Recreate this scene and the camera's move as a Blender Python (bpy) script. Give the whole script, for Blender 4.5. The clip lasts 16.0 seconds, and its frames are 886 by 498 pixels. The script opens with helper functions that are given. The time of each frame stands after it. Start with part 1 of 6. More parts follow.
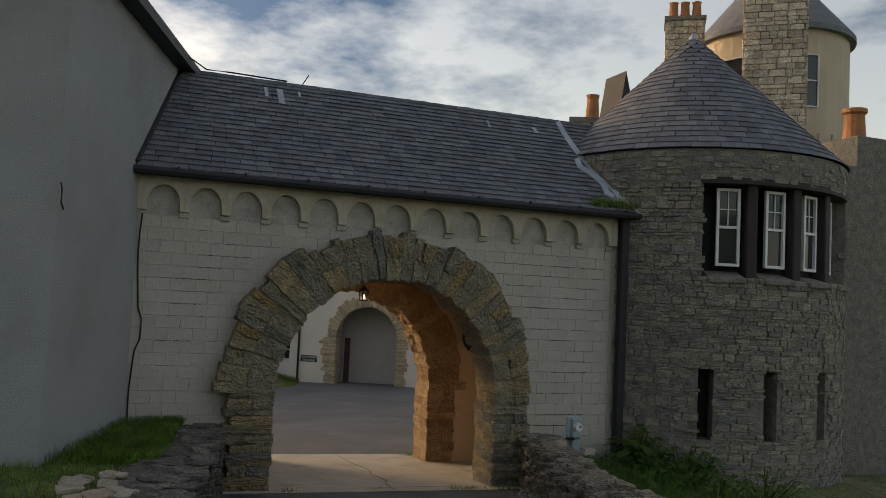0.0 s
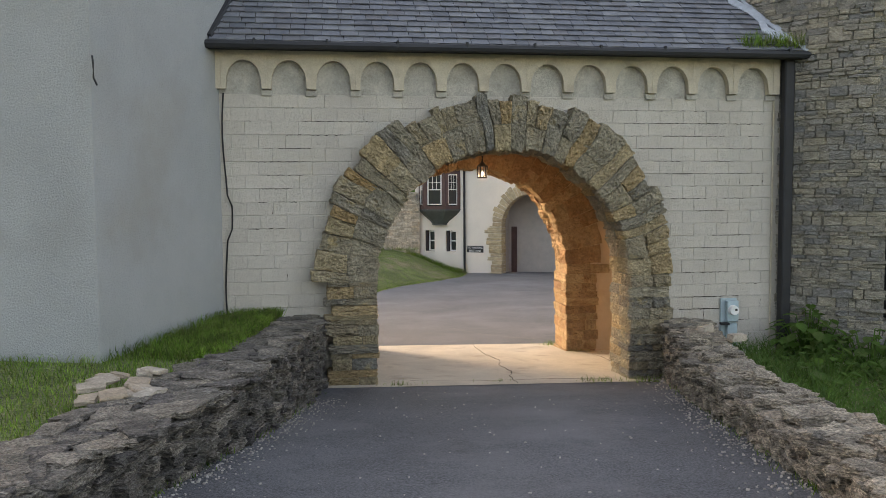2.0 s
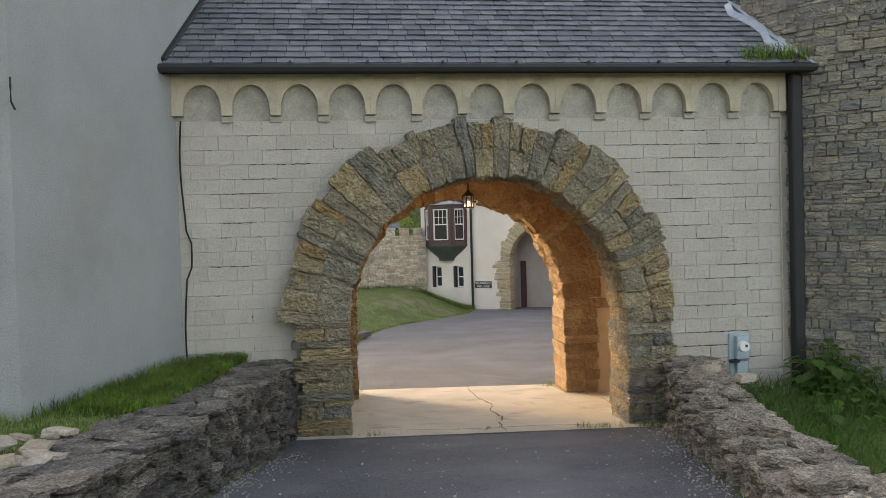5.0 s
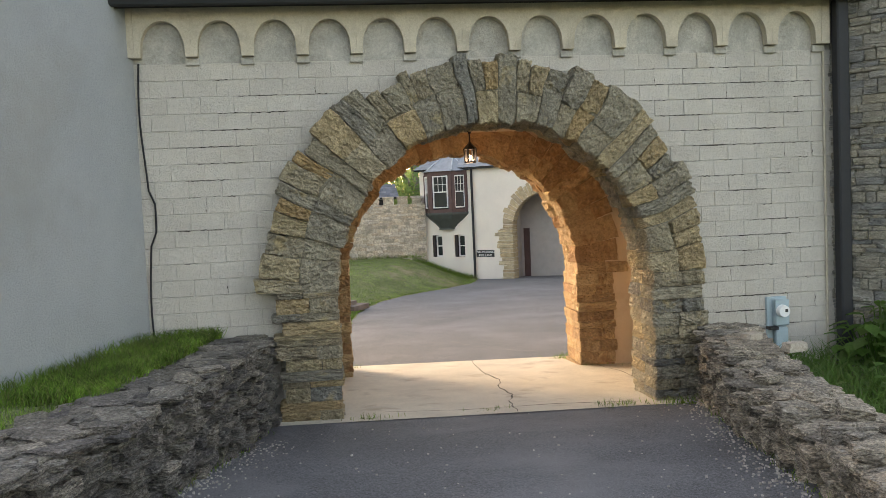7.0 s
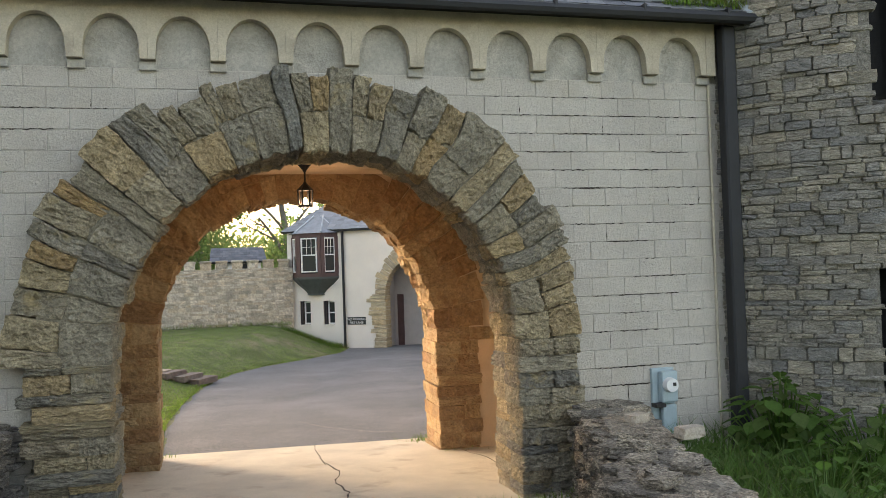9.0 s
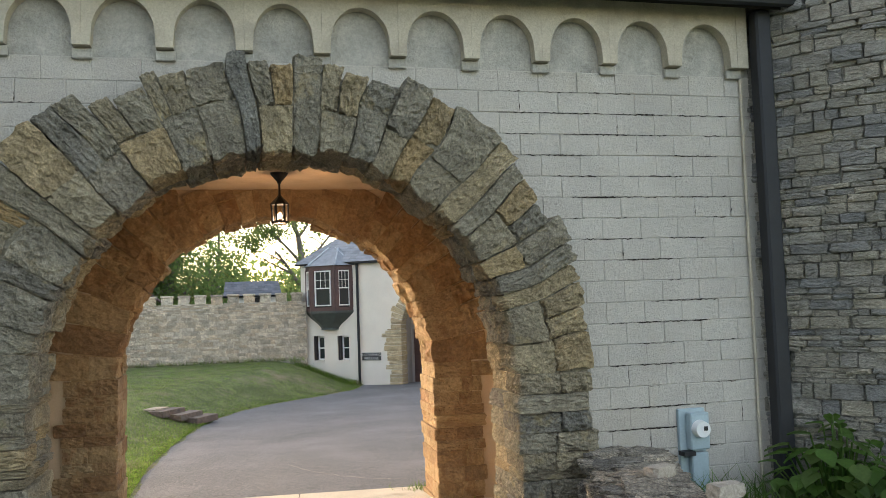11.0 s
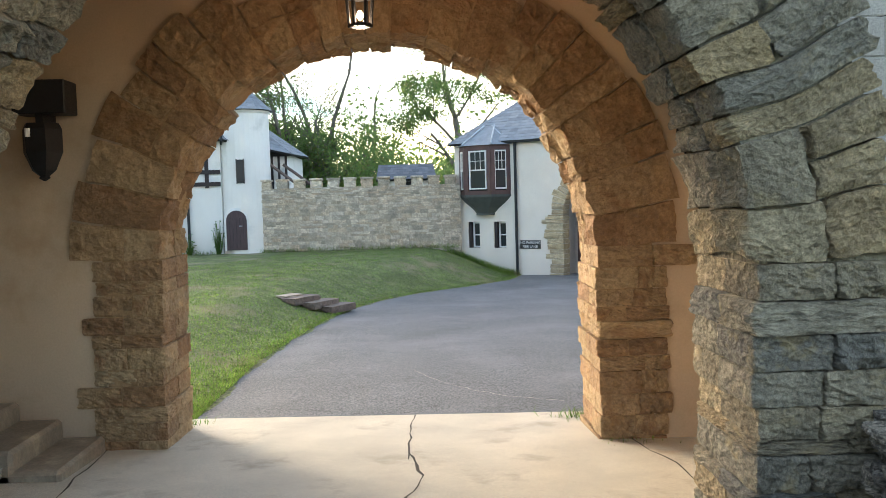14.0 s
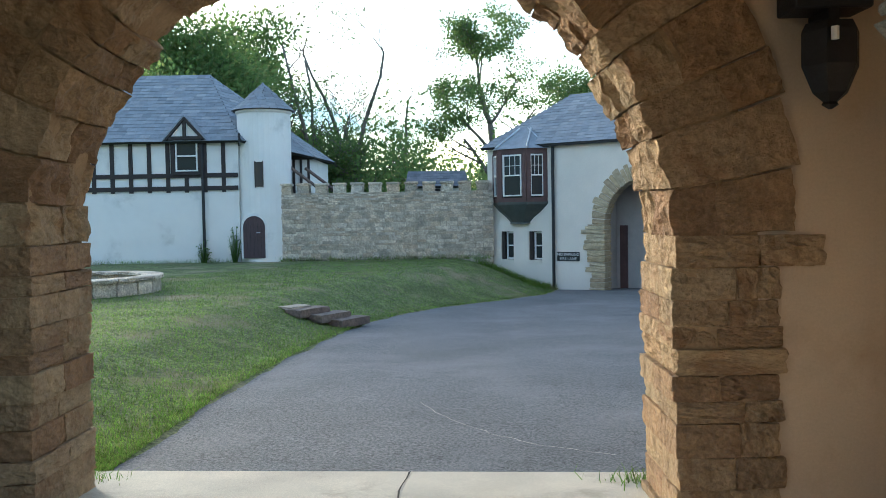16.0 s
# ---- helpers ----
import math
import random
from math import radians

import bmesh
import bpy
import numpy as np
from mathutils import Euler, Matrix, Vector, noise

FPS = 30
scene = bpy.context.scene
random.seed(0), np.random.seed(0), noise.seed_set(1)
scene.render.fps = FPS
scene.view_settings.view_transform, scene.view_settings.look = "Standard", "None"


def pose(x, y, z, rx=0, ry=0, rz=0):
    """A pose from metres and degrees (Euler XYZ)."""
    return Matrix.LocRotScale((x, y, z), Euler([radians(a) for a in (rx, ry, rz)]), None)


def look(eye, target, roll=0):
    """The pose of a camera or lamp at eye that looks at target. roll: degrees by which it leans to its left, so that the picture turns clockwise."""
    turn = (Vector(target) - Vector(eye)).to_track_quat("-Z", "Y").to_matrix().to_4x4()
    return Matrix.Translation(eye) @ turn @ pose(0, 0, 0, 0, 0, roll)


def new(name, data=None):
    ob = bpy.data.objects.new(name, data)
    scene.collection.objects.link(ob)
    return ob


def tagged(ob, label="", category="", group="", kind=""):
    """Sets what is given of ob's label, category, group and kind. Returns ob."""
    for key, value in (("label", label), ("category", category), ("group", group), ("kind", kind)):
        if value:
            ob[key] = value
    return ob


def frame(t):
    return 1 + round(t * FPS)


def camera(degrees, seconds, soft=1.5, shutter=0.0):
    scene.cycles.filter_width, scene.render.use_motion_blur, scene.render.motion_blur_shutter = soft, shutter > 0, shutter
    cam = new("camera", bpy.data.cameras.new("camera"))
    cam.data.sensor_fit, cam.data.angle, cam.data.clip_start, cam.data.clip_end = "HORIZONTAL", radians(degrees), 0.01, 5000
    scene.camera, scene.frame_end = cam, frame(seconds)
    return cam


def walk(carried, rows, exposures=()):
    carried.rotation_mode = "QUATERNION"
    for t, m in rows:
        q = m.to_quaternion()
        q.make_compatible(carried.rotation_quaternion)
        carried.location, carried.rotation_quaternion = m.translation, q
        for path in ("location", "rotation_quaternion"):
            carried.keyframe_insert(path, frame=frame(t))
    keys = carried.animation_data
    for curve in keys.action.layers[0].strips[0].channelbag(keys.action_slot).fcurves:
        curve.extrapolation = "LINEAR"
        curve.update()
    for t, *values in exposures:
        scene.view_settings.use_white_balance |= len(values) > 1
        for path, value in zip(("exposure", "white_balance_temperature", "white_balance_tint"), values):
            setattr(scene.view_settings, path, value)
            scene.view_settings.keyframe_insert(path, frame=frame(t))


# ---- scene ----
cam = camera(55.1, 16.0, soft=0.6)
METRES, EYE, TILT, LEAN, TURN = 14.5, 3.58, 0.0, 0.0, -21.3
ROWS = [
    (0.0, 0.0, 0.0, 0.0, -0.17, 3.63, -2.71),
    (0.5, 0.0178, 0.0326, -0.0094, 1.15, 0.75, -1.03),
    (1.0, 0.0407, 0.0749, -0.016, 3.82, -1.58, 0.92),
    (1.5, 0.0599, 0.1024, -0.0165, 6.53, -3.88, 1.24),
    (2.0, 0.076, 0.1289, -0.019, 12.52, -3.86, 0.4),
    (2.5, 0.0932, 0.1563, -0.0213, 17.4, -3.13, 0.95),
    (3.0, 0.101, 0.1814, -0.0231, 17.25, -1.29, 0.92),
    (3.5, 0.1012, 0.1988, -0.0235, 15.64, -0.57, 1.09),
    (4.0, 0.1007, 0.2025, -0.0237, 14.46, -0.65, 1.27),
    (6.5, 0.0802, 0.2687, -0.0347, 13.29, -2.85, 1.69),
    (7.0, 0.0744, 0.308, -0.0404, 13.71, -3.27, 2.53),
    (7.5, 0.074, 0.3458, -0.0453, 13.79, -3.9, 2.94),
    (8.0, 0.0743, 0.3815, -0.0494, 13.64, -1.71, 3.89),
    (8.5, 0.0808, 0.4211, -0.0529, 10.73, 0.85, 2.27),
    (9.0, 0.0852, 0.4605, -0.0564, 5.91, 1.06, 1.95),
    (11.5, 0.1001, 0.5878, -0.07, 9.3, 3.89, 1.73),
    (12.0, 0.0967, 0.6291, -0.0733, 12.87, 0.87, 0.59),
    (12.5, 0.0909, 0.6656, -0.0748, 15.61, 0.2, 1.54),
    (13.0, 0.0865, 0.7028, -0.0783, 16.54, -1.27, 1.62),
    (13.5, 0.0766, 0.7408, -0.0826, 17.99, -2.24, 1.2),
    (14.0, 0.0678, 0.7847, -0.0883, 18.81, -3.42, 1.66),
    (14.5, 0.0528, 0.824, -0.0937, 20.93, -3.12, 1.21),
    (15.0, 0.0428, 0.8683, -0.0999, 21.19, -2.89, 1.03),
    (15.5, 0.0306, 0.9114, -0.1053, 21.37, -3.39, 0.53),
    (16.0, 0.0264, 0.9508, -0.1102, 21.3, -2.34, 0.98),
]
walk(cam, [(t, pose(0, 0, EYE, TILT, LEAN, TURN) @ pose(METRES * x, METRES * y, METRES * z, 90 + pitch, roll, yaw)) for t, x, y, z, yaw, pitch, roll in ROWS],
     exposures=[(0.0, -1.87, 6850, 15), (0.3, -0.91, 6700, 17), (0.6, -0.51, 6700, 17), (1.0, -0.31, 6750, 16), (1.5, -0.21, 6800, 17), (3.5, -0.28, 6850, 17), (6.5, -0.01, 6900, 15), (7.5, 0.11, 6900, 15), (8.2, 0.12, 6750, 16), (9.0, -0.03, 6750, 15),
                (11.5, -0.04, 6350, 13), (12.0, 0.36, 6250, 13), (12.5, 0.51, 6150, 13), (13.5, 0.26, 5900, 11), (14.5, -0.19, 5500, 5), (15.2, -0.41, 5200, 3), (16.0, -0.54, 4950, 2)])

# ---- world and sun ----
LAMP = 40.0                          # watts of the hanging lantern
SUN_AZ, SUN_EL = 40.0, 14.0          # degrees left of +y, and above the horizon
world = bpy.data.worlds.new("sky")
scene.world = world
world.use_nodes = True
wn, wl = world.node_tree.nodes, world.node_tree.links
sky = wn.new("ShaderNodeTexSky")
sky.sky_type, sky.sun_disc = "NISHITA", False
sky.sun_elevation, sky.sun_rotation = radians(SUN_EL), radians(-SUN_AZ)
sky.dust_density = 2.0
wco = wn.new("ShaderNodeTexCoord")
wmap = wn.new("ShaderNodeMapping")
wmap.inputs["Scale"].default_value = (1.0, 1.0, 2.4)
wl.new(wco.outputs["Generated"], wmap.inputs["Vector"])
wnoise = wn.new("ShaderNodeTexNoise")
wnoise.inputs["Scale"].default_value, wnoise.inputs["Detail"].default_value, wnoise.inputs["Roughness"].default_value = 3.2, 9.0, 0.6
wl.new(wmap.outputs["Vector"], wnoise.inputs["Vector"])
wramp = wn.new("ShaderNodeValToRGB")
wramp.color_ramp.elements[0].position, wramp.color_ramp.elements[1].position = 0.38, 0.54
wl.new(wnoise.outputs["Fac"], wramp.inputs["Fac"])
wmix = wn.new("ShaderNodeMixRGB")
wlit = wn.new("ShaderNodeVectorMath")
wlit.operation = "MULTIPLY_ADD"
wlit.inputs[1].default_value, wlit.inputs[2].default_value = (8.2, 7.2, 6.1), (6.1, 5.6, 5.0)
wl.new(sky.outputs["Color"], wlit.inputs[0])
wl.new(wlit.outputs["Vector"], wmix.inputs["Color2"])
wl.new(wramp.outputs["Color"], wmix.inputs["Fac"])
wblue = wn.new("ShaderNodeVectorMath")
wblue.operation = "MULTIPLY"
wblue.inputs[1].default_value = (1.9, 2.4, 3.0)
wl.new(sky.outputs["Color"], wblue.inputs[0])
wl.new(wblue.outputs["Vector"], wmix.inputs["Color1"])
wl.new(wmix.outputs["Color"], wn["Background"].inputs["Color"])
wn["Background"].inputs["Strength"].default_value = 0.10
sun = new("sun", bpy.data.lights.new("sun", "SUN"))
sun.data.energy, sun.data.angle, sun.data.color = 3.5, radians(14), (1.0, 0.86, 0.64)
sa, se = radians(SUN_AZ), radians(SUN_EL)
sun.matrix_world = look((-math.sin(sa) * math.cos(se) * 50, math.cos(sa) * math.cos(se) * 50, math.sin(se) * 50), (0, 0, 0))


# ---- materials ----
def material(name, colors, island=False, rough=0.85, metal=0.0, vary=0.3, scale=3.0, fine=40.0, bump=0.4, dist=0.02, stain=None, stain_at=(0.55, 0.7), stain_scale=1.2, stretch=(1, 1, 1), rock=0.0, speck=0.0, grain=False):
    """A procedural surface: a colour picked for each piece, clouded at two scales, stained and embossed."""
    m = bpy.data.materials.new(name)
    m.use_nodes = True
    n, l = m.node_tree.nodes, m.node_tree.links
    b = n["Principled BSDF"]
    b.inputs["Roughness"].default_value, b.inputs["Metallic"].default_value = rough, metal
    geo = n.new("ShaderNodeNewGeometry")
    mp = n.new("ShaderNodeMapping")
    mp.inputs["Scale"].default_value = stretch
    if grain:
        bed = n.new("ShaderNodeAttribute")
        bed.attribute_name = "grain"
        l.new(bed.outputs["Vector"], mp.inputs["Vector"])
    else:
        l.new(geo.outputs["Position"], mp.inputs["Vector"])
    vec = mp.outputs["Vector"]
    if len(colors) > 1:
        r = n.new("ShaderNodeValToRGB")
        r.color_ramp.interpolation = "LINEAR"
        while len(r.color_ramp.elements) < len(colors):
            r.color_ramp.elements.new(0.5)
        for i, c in enumerate(colors):
            r.color_ramp.elements[i].position, r.color_ramp.elements[i].color = i / (len(colors) - 1), (*c, 1)
        src = geo.outputs["Random Per Island"] if island else n.new("ShaderNodeObjectInfo").outputs["Random"]
        l.new(src, r.inputs["Fac"])
        col = r.outputs["Color"]
    else:
        rgb = n.new("ShaderNodeRGB")
        rgb.outputs[0].default_value = (*colors[0], 1)
        col = rgb.outputs[0]

    def cloud(sc, detail, ro=0.6):
        t = n.new("ShaderNodeTexNoise")
        t.inputs["Scale"].default_value, t.inputs["Detail"].default_value, t.inputs["Roughness"].default_value = sc, detail, ro
        l.new(vec, t.inputs["Vector"])
        return t.outputs["Fac"]

    big, small = cloud(scale, 4), cloud(fine, 5, 0.7)
    for f, k in ((big, vary), (small, vary * 0.8)):
        rg = n.new("ShaderNodeMapRange")
        rg.inputs["From Min"].default_value, rg.inputs["From Max"].default_value = 0.3, 0.7
        rg.inputs["To Min"].default_value, rg.inputs["To Max"].default_value = 1 - k, 1 + k * 0.7
        l.new(f, rg.inputs["Value"])
        mx = n.new("ShaderNodeVectorMath")
        mx.operation = "SCALE"
        l.new(col, mx.inputs[0])
        l.new(rg.outputs["Result"], mx.inputs["Scale"])
        col = mx.outputs["Vector"]
    if speck:
        sp = cloud(fine * 2.2, 2, 0.8)
        sr = n.new("ShaderNodeMapRange")
        sr.inputs["From Min"].default_value, sr.inputs["From Max"].default_value = 0.36, 0.66
        sr.inputs["To Min"].default_value, sr.inputs["To Max"].default_value = 1 - speck, 1 + speck
        l.new(sp, sr.inputs["Value"])
        mx = n.new("ShaderNodeVectorMath")
        mx.operation = "SCALE"
        l.new(col, mx.inputs[0])
        l.new(sr.outputs["Result"], mx.inputs["Scale"])
        col = mx.outputs["Vector"]
    if stain:
        sn = cloud(stain_scale, 6, 0.65)
        sr = n.new("ShaderNodeMapRange")
        sr.inputs["From Min"].default_value, sr.inputs["From Max"].default_value = stain_at
        l.new(sn, sr.inputs["Value"])
        mx = n.new("ShaderNodeMixRGB")
        mx.inputs["Color2"].default_value = (*stain, 1)
        l.new(sr.outputs["Result"], mx.inputs["Fac"])
        l.new(col, mx.inputs["Color1"])
        col = mx.outputs["Color"]
    l.new(col, b.inputs["Base Color"])
    if bump:
        ad = n.new("ShaderNodeMath")
        ad.operation = "ADD"
        l.new(small, ad.inputs[0])
        l.new(big, ad.inputs[1])
        height = ad.outputs[0]
        if rock:
            vo = n.new("ShaderNodeTexVoronoi")
            vo.inputs["Scale"].default_value = rock
            wob = n.new("ShaderNodeVectorMath")
            wob.operation = "MULTIPLY_ADD"
            wn2 = n.new("ShaderNodeTexNoise")
            wn2.inputs["Scale"].default_value = rock * 0.6
            l.new(vec, wn2.inputs["Vector"])
            l.new(wn2.outputs["Color"], wob.inputs[0])
            wob.inputs[1].default_value = (0.12, 0.12, 0.05)
            l.new(vec, wob.inputs[2])
            l.new(wob.outputs["Vector"], vo.inputs["Vector"])
            a2 = n.new("ShaderNodeMath")
            a2.operation = "MULTIPLY_ADD"
            l.new(vo.outputs["Distance"], a2.inputs[0])
            a2.inputs[1].default_value = 0.9
            l.new(height, a2.inputs[2])
            height = a2.outputs[0]
        bp = n.new("ShaderNodeBump")
        bp.inputs["Strength"].default_value, bp.inputs["Distance"].default_value = bump, dist
        l.new(height, bp.inputs["Height"])
        l.new(bp.outputs["Normal"], b.inputs["Normal"])
    return m


M = {}
M["asphalt"] = material("asphalt", [(0.11, 0.113, 0.12)], rough=0.7, vary=0.22, scale=0.6, fine=24, bump=1.0, dist=0.028, speck=0.65, stain=(0.17, 0.17, 0.175), stain_at=(0.48, 0.72), stain_scale=0.5)
# courtyard copy of the asphalt, paler to put the yard's stronger daylight into colour
M["asphalt_yard"] = material("brightened_grey_asphalt", [(0.138, 0.141, 0.145)], rough=0.8, vary=0.22, scale=0.5, fine=17, bump=1.0, dist=0.03, speck=0.55, stain=(0.20, 0.20, 0.208), stain_at=(0.5, 0.75), stain_scale=0.35)
M["concrete"] = material("concrete", [(0.56, 0.505, 0.395)], rough=0.8, vary=0.16, scale=1.4, fine=60, bump=0.35, dist=0.008, speck=0.15, stain=(0.30, 0.25, 0.18), stain_at=(0.55, 0.75), stain_scale=1.6)
M["block"] = material("painted_block", [(0.525, 0.485, 0.425), (0.565, 0.525, 0.46)], rough=0.85, vary=0.09, scale=1.2, fine=34, bump=1.0, dist=0.022, speck=0.10, stain=(0.43, 0.38, 0.30), stain_at=(0.56, 0.82), stain_scale=0.8)
M["mortar"] = material("painted_mortar", [(0.46, 0.435, 0.38)], rough=0.9, vary=0.25, scale=4, fine=30, bump=0.8)
M["trim"] = material("painted_trim", [(0.53, 0.47, 0.36)], rough=0.85, vary=0.12, scale=2, fine=30, bump=0.6, dist=0.012, speck=0.08, stain=(0.36, 0.31, 0.24), stain_at=(0.5, 0.72), stain_scale=2.5)
# near white wall: its shade is put into a greyer base colour
M["stucco"] = material("shaded_white_stucco", [(0.375, 0.39, 0.39)], rough=0.9, vary=0.10, scale=0.7, fine=40, bump=1.0, dist=0.025, speck=0.10, stain=(0.31, 0.305, 0.28), stain_at=(0.5, 0.8), stain_scale=0.6)
# the same white for the courtyard, raised so its walls look better lit
M["stucco_far"] = material("bright_white_stucco", [(0.80, 0.785, 0.75)], rough=0.9, vary=0.06, scale=0.7, fine=40, bump=0.5, dist=0.015, stain=(0.55, 0.54, 0.50), stain_at=(0.58, 0.8), stain_scale=0.8)
M["plaster"] = material("cream_plaster", [(0.57, 0.43, 0.285)], rough=0.9, vary=0.08, scale=1.2, fine=50, bump=0.3, dist=0.008, stain=(0.40, 0.275, 0.16), stain_at=(0.52, 0.78), stain_scale=1.1)
RING = [(0.263, 0.242, 0.194), (0.493, 0.397, 0.232), (0.347, 0.309, 0.228), (0.47, 0.391, 0.249), (0.28, 0.268, 0.228), (0.526, 0.381, 0.181), (0.392, 0.345, 0.245), (0.314, 0.283, 0.215), (0.504, 0.412, 0.249), (0.47, 0.319, 0.146)]
M["ring"] = material("rough_arch_stone", RING, rough=0.92, vary=0.34, scale=4, fine=24, bump=1.0, dist=0.085, rock=15, speck=0.24, stain=(0.50, 0.39, 0.20), stain_at=(0.58, 0.72), stain_scale=2.4, stretch=(1.2, 1.0, 1.1), grain=True)
SAND = [(0.387, 0.245, 0.117), (0.462, 0.337, 0.187), (0.32, 0.188, 0.088), (0.42, 0.294, 0.154), (0.278, 0.162, 0.08), (0.438, 0.315, 0.168)]
M["sand"] = material("ochre_sandstone", SAND, rough=0.92, vary=0.22, scale=4, fine=14, bump=1.0, dist=0.05, rock=9, speck=0.14, stain=(0.27, 0.14, 0.06), stain_at=(0.52, 0.74), stain_scale=3, stretch=(1.15, 1.0, 1.1), grain=True)
M["reveal"] = material("rough_tan_stone", [(0.50, 0.40, 0.24), (0.56, 0.48, 0.32), (0.44, 0.36, 0.24)], rough=0.9, vary=0.25, scale=6, fine=30, bump=1.0, dist=0.03, stain=(0.33, 0.22, 0.12), stain_at=(0.6, 0.75), stain_scale=5)
TOWER = [(0.298, 0.279, 0.234), (0.388, 0.352, 0.271), (0.243, 0.239, 0.226), (0.333, 0.311, 0.266), (0.424, 0.378, 0.288), (0.288, 0.279, 0.253)]
M["tower"] = material("grey_rubble_stone", TOWER, rough=0.92, vary=0.3, scale=4, fine=18, bump=1.0, dist=0.05, speck=0.22, stretch=(1, 1, 2.6))
M["tower_far"] = material("grey_rubble_joined", TOWER, island=True, rough=0.92, vary=0.3, scale=4, fine=18, bump=1.0, dist=0.05, speck=0.22, stretch=(1, 1, 2.6))
M["mortar_grey"] = material("grey_mortar", [(0.24, 0.225, 0.19)], rough=0.95, vary=0.3, scale=6, fine=24, bump=1.0, dist=0.03, speck=0.15)
DRY = [(0.183, 0.164, 0.138), (0.268, 0.24, 0.196), (0.11, 0.099, 0.09), (0.329, 0.287, 0.228), (0.159, 0.14, 0.127), (0.22, 0.199, 0.148)]
M["dry"] = material("weathered_fieldstone", DRY, rough=0.95, vary=0.42, scale=6, fine=20, bump=1.0, dist=0.07, rock=17, speck=0.5, stain=(0.40, 0.38, 0.33), stain_at=(0.6, 0.7), stain_scale=7, stretch=(1, 1, 2.4))
M["dry_far"] = material("weathered_fieldstone_joined", DRY, island=True, rough=0.95, vary=0.42, scale=6, fine=20, bump=1.0, dist=0.07, rock=17, speck=0.5, stain=(0.40, 0.38, 0.33), stain_at=(0.6, 0.7), stain_scale=7, stretch=(1, 1, 2.4))
TAN = [(0.307, 0.264, 0.205), (0.422, 0.363, 0.274), (0.23, 0.203, 0.165), (0.486, 0.418, 0.319), (0.371, 0.307, 0.228)]
M["tan"] = material("crumbling_tan_stone", TAN, rough=0.95, vary=0.42, scale=6, fine=20, bump=1.0, dist=0.07, rock=17, speck=0.5, stain=(0.44, 0.40, 0.33), stain_at=(0.6, 0.7), stain_scale=7, stretch=(1, 1, 2.4))
M["tan_far"] = material("crumbling_tan_stone_joined", TAN, island=True, rough=0.95, vary=0.42, scale=6, fine=20, bump=1.0, dist=0.07, rock=17, speck=0.5, stain=(0.44, 0.40, 0.33), stain_at=(0.6, 0.7), stain_scale=7, stretch=(1, 1, 2.4))
M["step"] = material("worn_brown_concrete", [(0.30, 0.25, 0.18)], rough=0.85, vary=0.25, scale=3, fine=30, bump=0.5, dist=0.01, stain=(0.46, 0.38, 0.25), stain_at=(0.58, 0.7), stain_scale=3)
M["pale"] = material("pale_limestone", [(0.42, 0.37, 0.30), (0.36, 0.29, 0.21), (0.47, 0.41, 0.33)], rough=0.9, vary=0.25, scale=8, fine=25, bump=0.8, speck=0.15)
YARD = [(0.557, 0.487, 0.38), (0.695, 0.62, 0.493), (0.392, 0.348, 0.278), (0.62, 0.518, 0.38), (0.734, 0.658, 0.543), (0.468, 0.418, 0.341), (0.582, 0.468, 0.341)]
M["yardstone"] = material("tan_coursed_stone", YARD, rough=0.92, vary=0.28, scale=3, fine=14, bump=1.0, dist=0.04, rock=8, speck=0.3)
M["yardstone_far"] = material("tan_coursed_stone_joined", YARD, island=True, rough=0.92, vary=0.28, scale=3, fine=14, bump=1.0, dist=0.04, rock=8, speck=0.3)
SLATE = [(0.125, 0.133, 0.154), (0.158, 0.167, 0.189), (0.108, 0.115, 0.132), (0.146, 0.153, 0.168), (0.188, 0.196, 0.213), (0.133, 0.132, 0.143)]
M["slate"] = material("roof_slate", SLATE, rough=0.75, vary=0.2, scale=4, fine=40, bump=0.35, dist=0.008)
M["slate_far"] = material("roof_slate_joined", SLATE, island=True, rough=0.75, vary=0.2, scale=4, fine=40, bump=0.35, dist=0.008)
PALES = [(0.21, 0.235, 0.265), (0.26, 0.285, 0.315), (0.18, 0.20, 0.225), (0.30, 0.315, 0.335)]
M["slate_pale"] = material("pale_roof_slate", PALES, island=True, rough=0.85, vary=0.15, scale=4, fine=30, bump=0.3, dist=0.008)
M["lead"] = material("lead_flashing", [(0.42, 0.46, 0.50)], rough=0.45, metal=0.4, vary=0.2, scale=3, fine=20, bump=0.2)
M["gutter"] = material("dark_painted_metal", [(0.018, 0.019, 0.022)], rough=0.6, vary=0.2, bump=0.1)
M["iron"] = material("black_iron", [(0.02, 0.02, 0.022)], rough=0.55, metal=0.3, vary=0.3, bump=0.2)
M["timber"] = material("dark_brown_timber", [(0.032, 0.024, 0.023)], rough=0.7, vary=0.3, scale=3, fine=30, bump=0.3)
M["maroon"] = material("maroon_painted_timber", [(0.10, 0.055, 0.05)], rough=0.6, vary=0.2, bump=0.2)
M["white"] = material("white_paint", [(0.78, 0.78, 0.76)], rough=0.5, vary=0.06, bump=0.05)
M["copper"] = material("grey_green_lead", [(0.075, 0.085, 0.08)], rough=0.6, vary=0.25, bump=0.2)
M["board"] = material("weathered_board", [(0.13, 0.095, 0.08), (0.20, 0.16, 0.135)], rough=0.85, vary=0.3, scale=5, fine=20, bump=0.5)
M["meter"] = material("blue_grey_enamel", [(0.36, 0.45, 0.48)], rough=0.45, vary=0.1, bump=0.05)
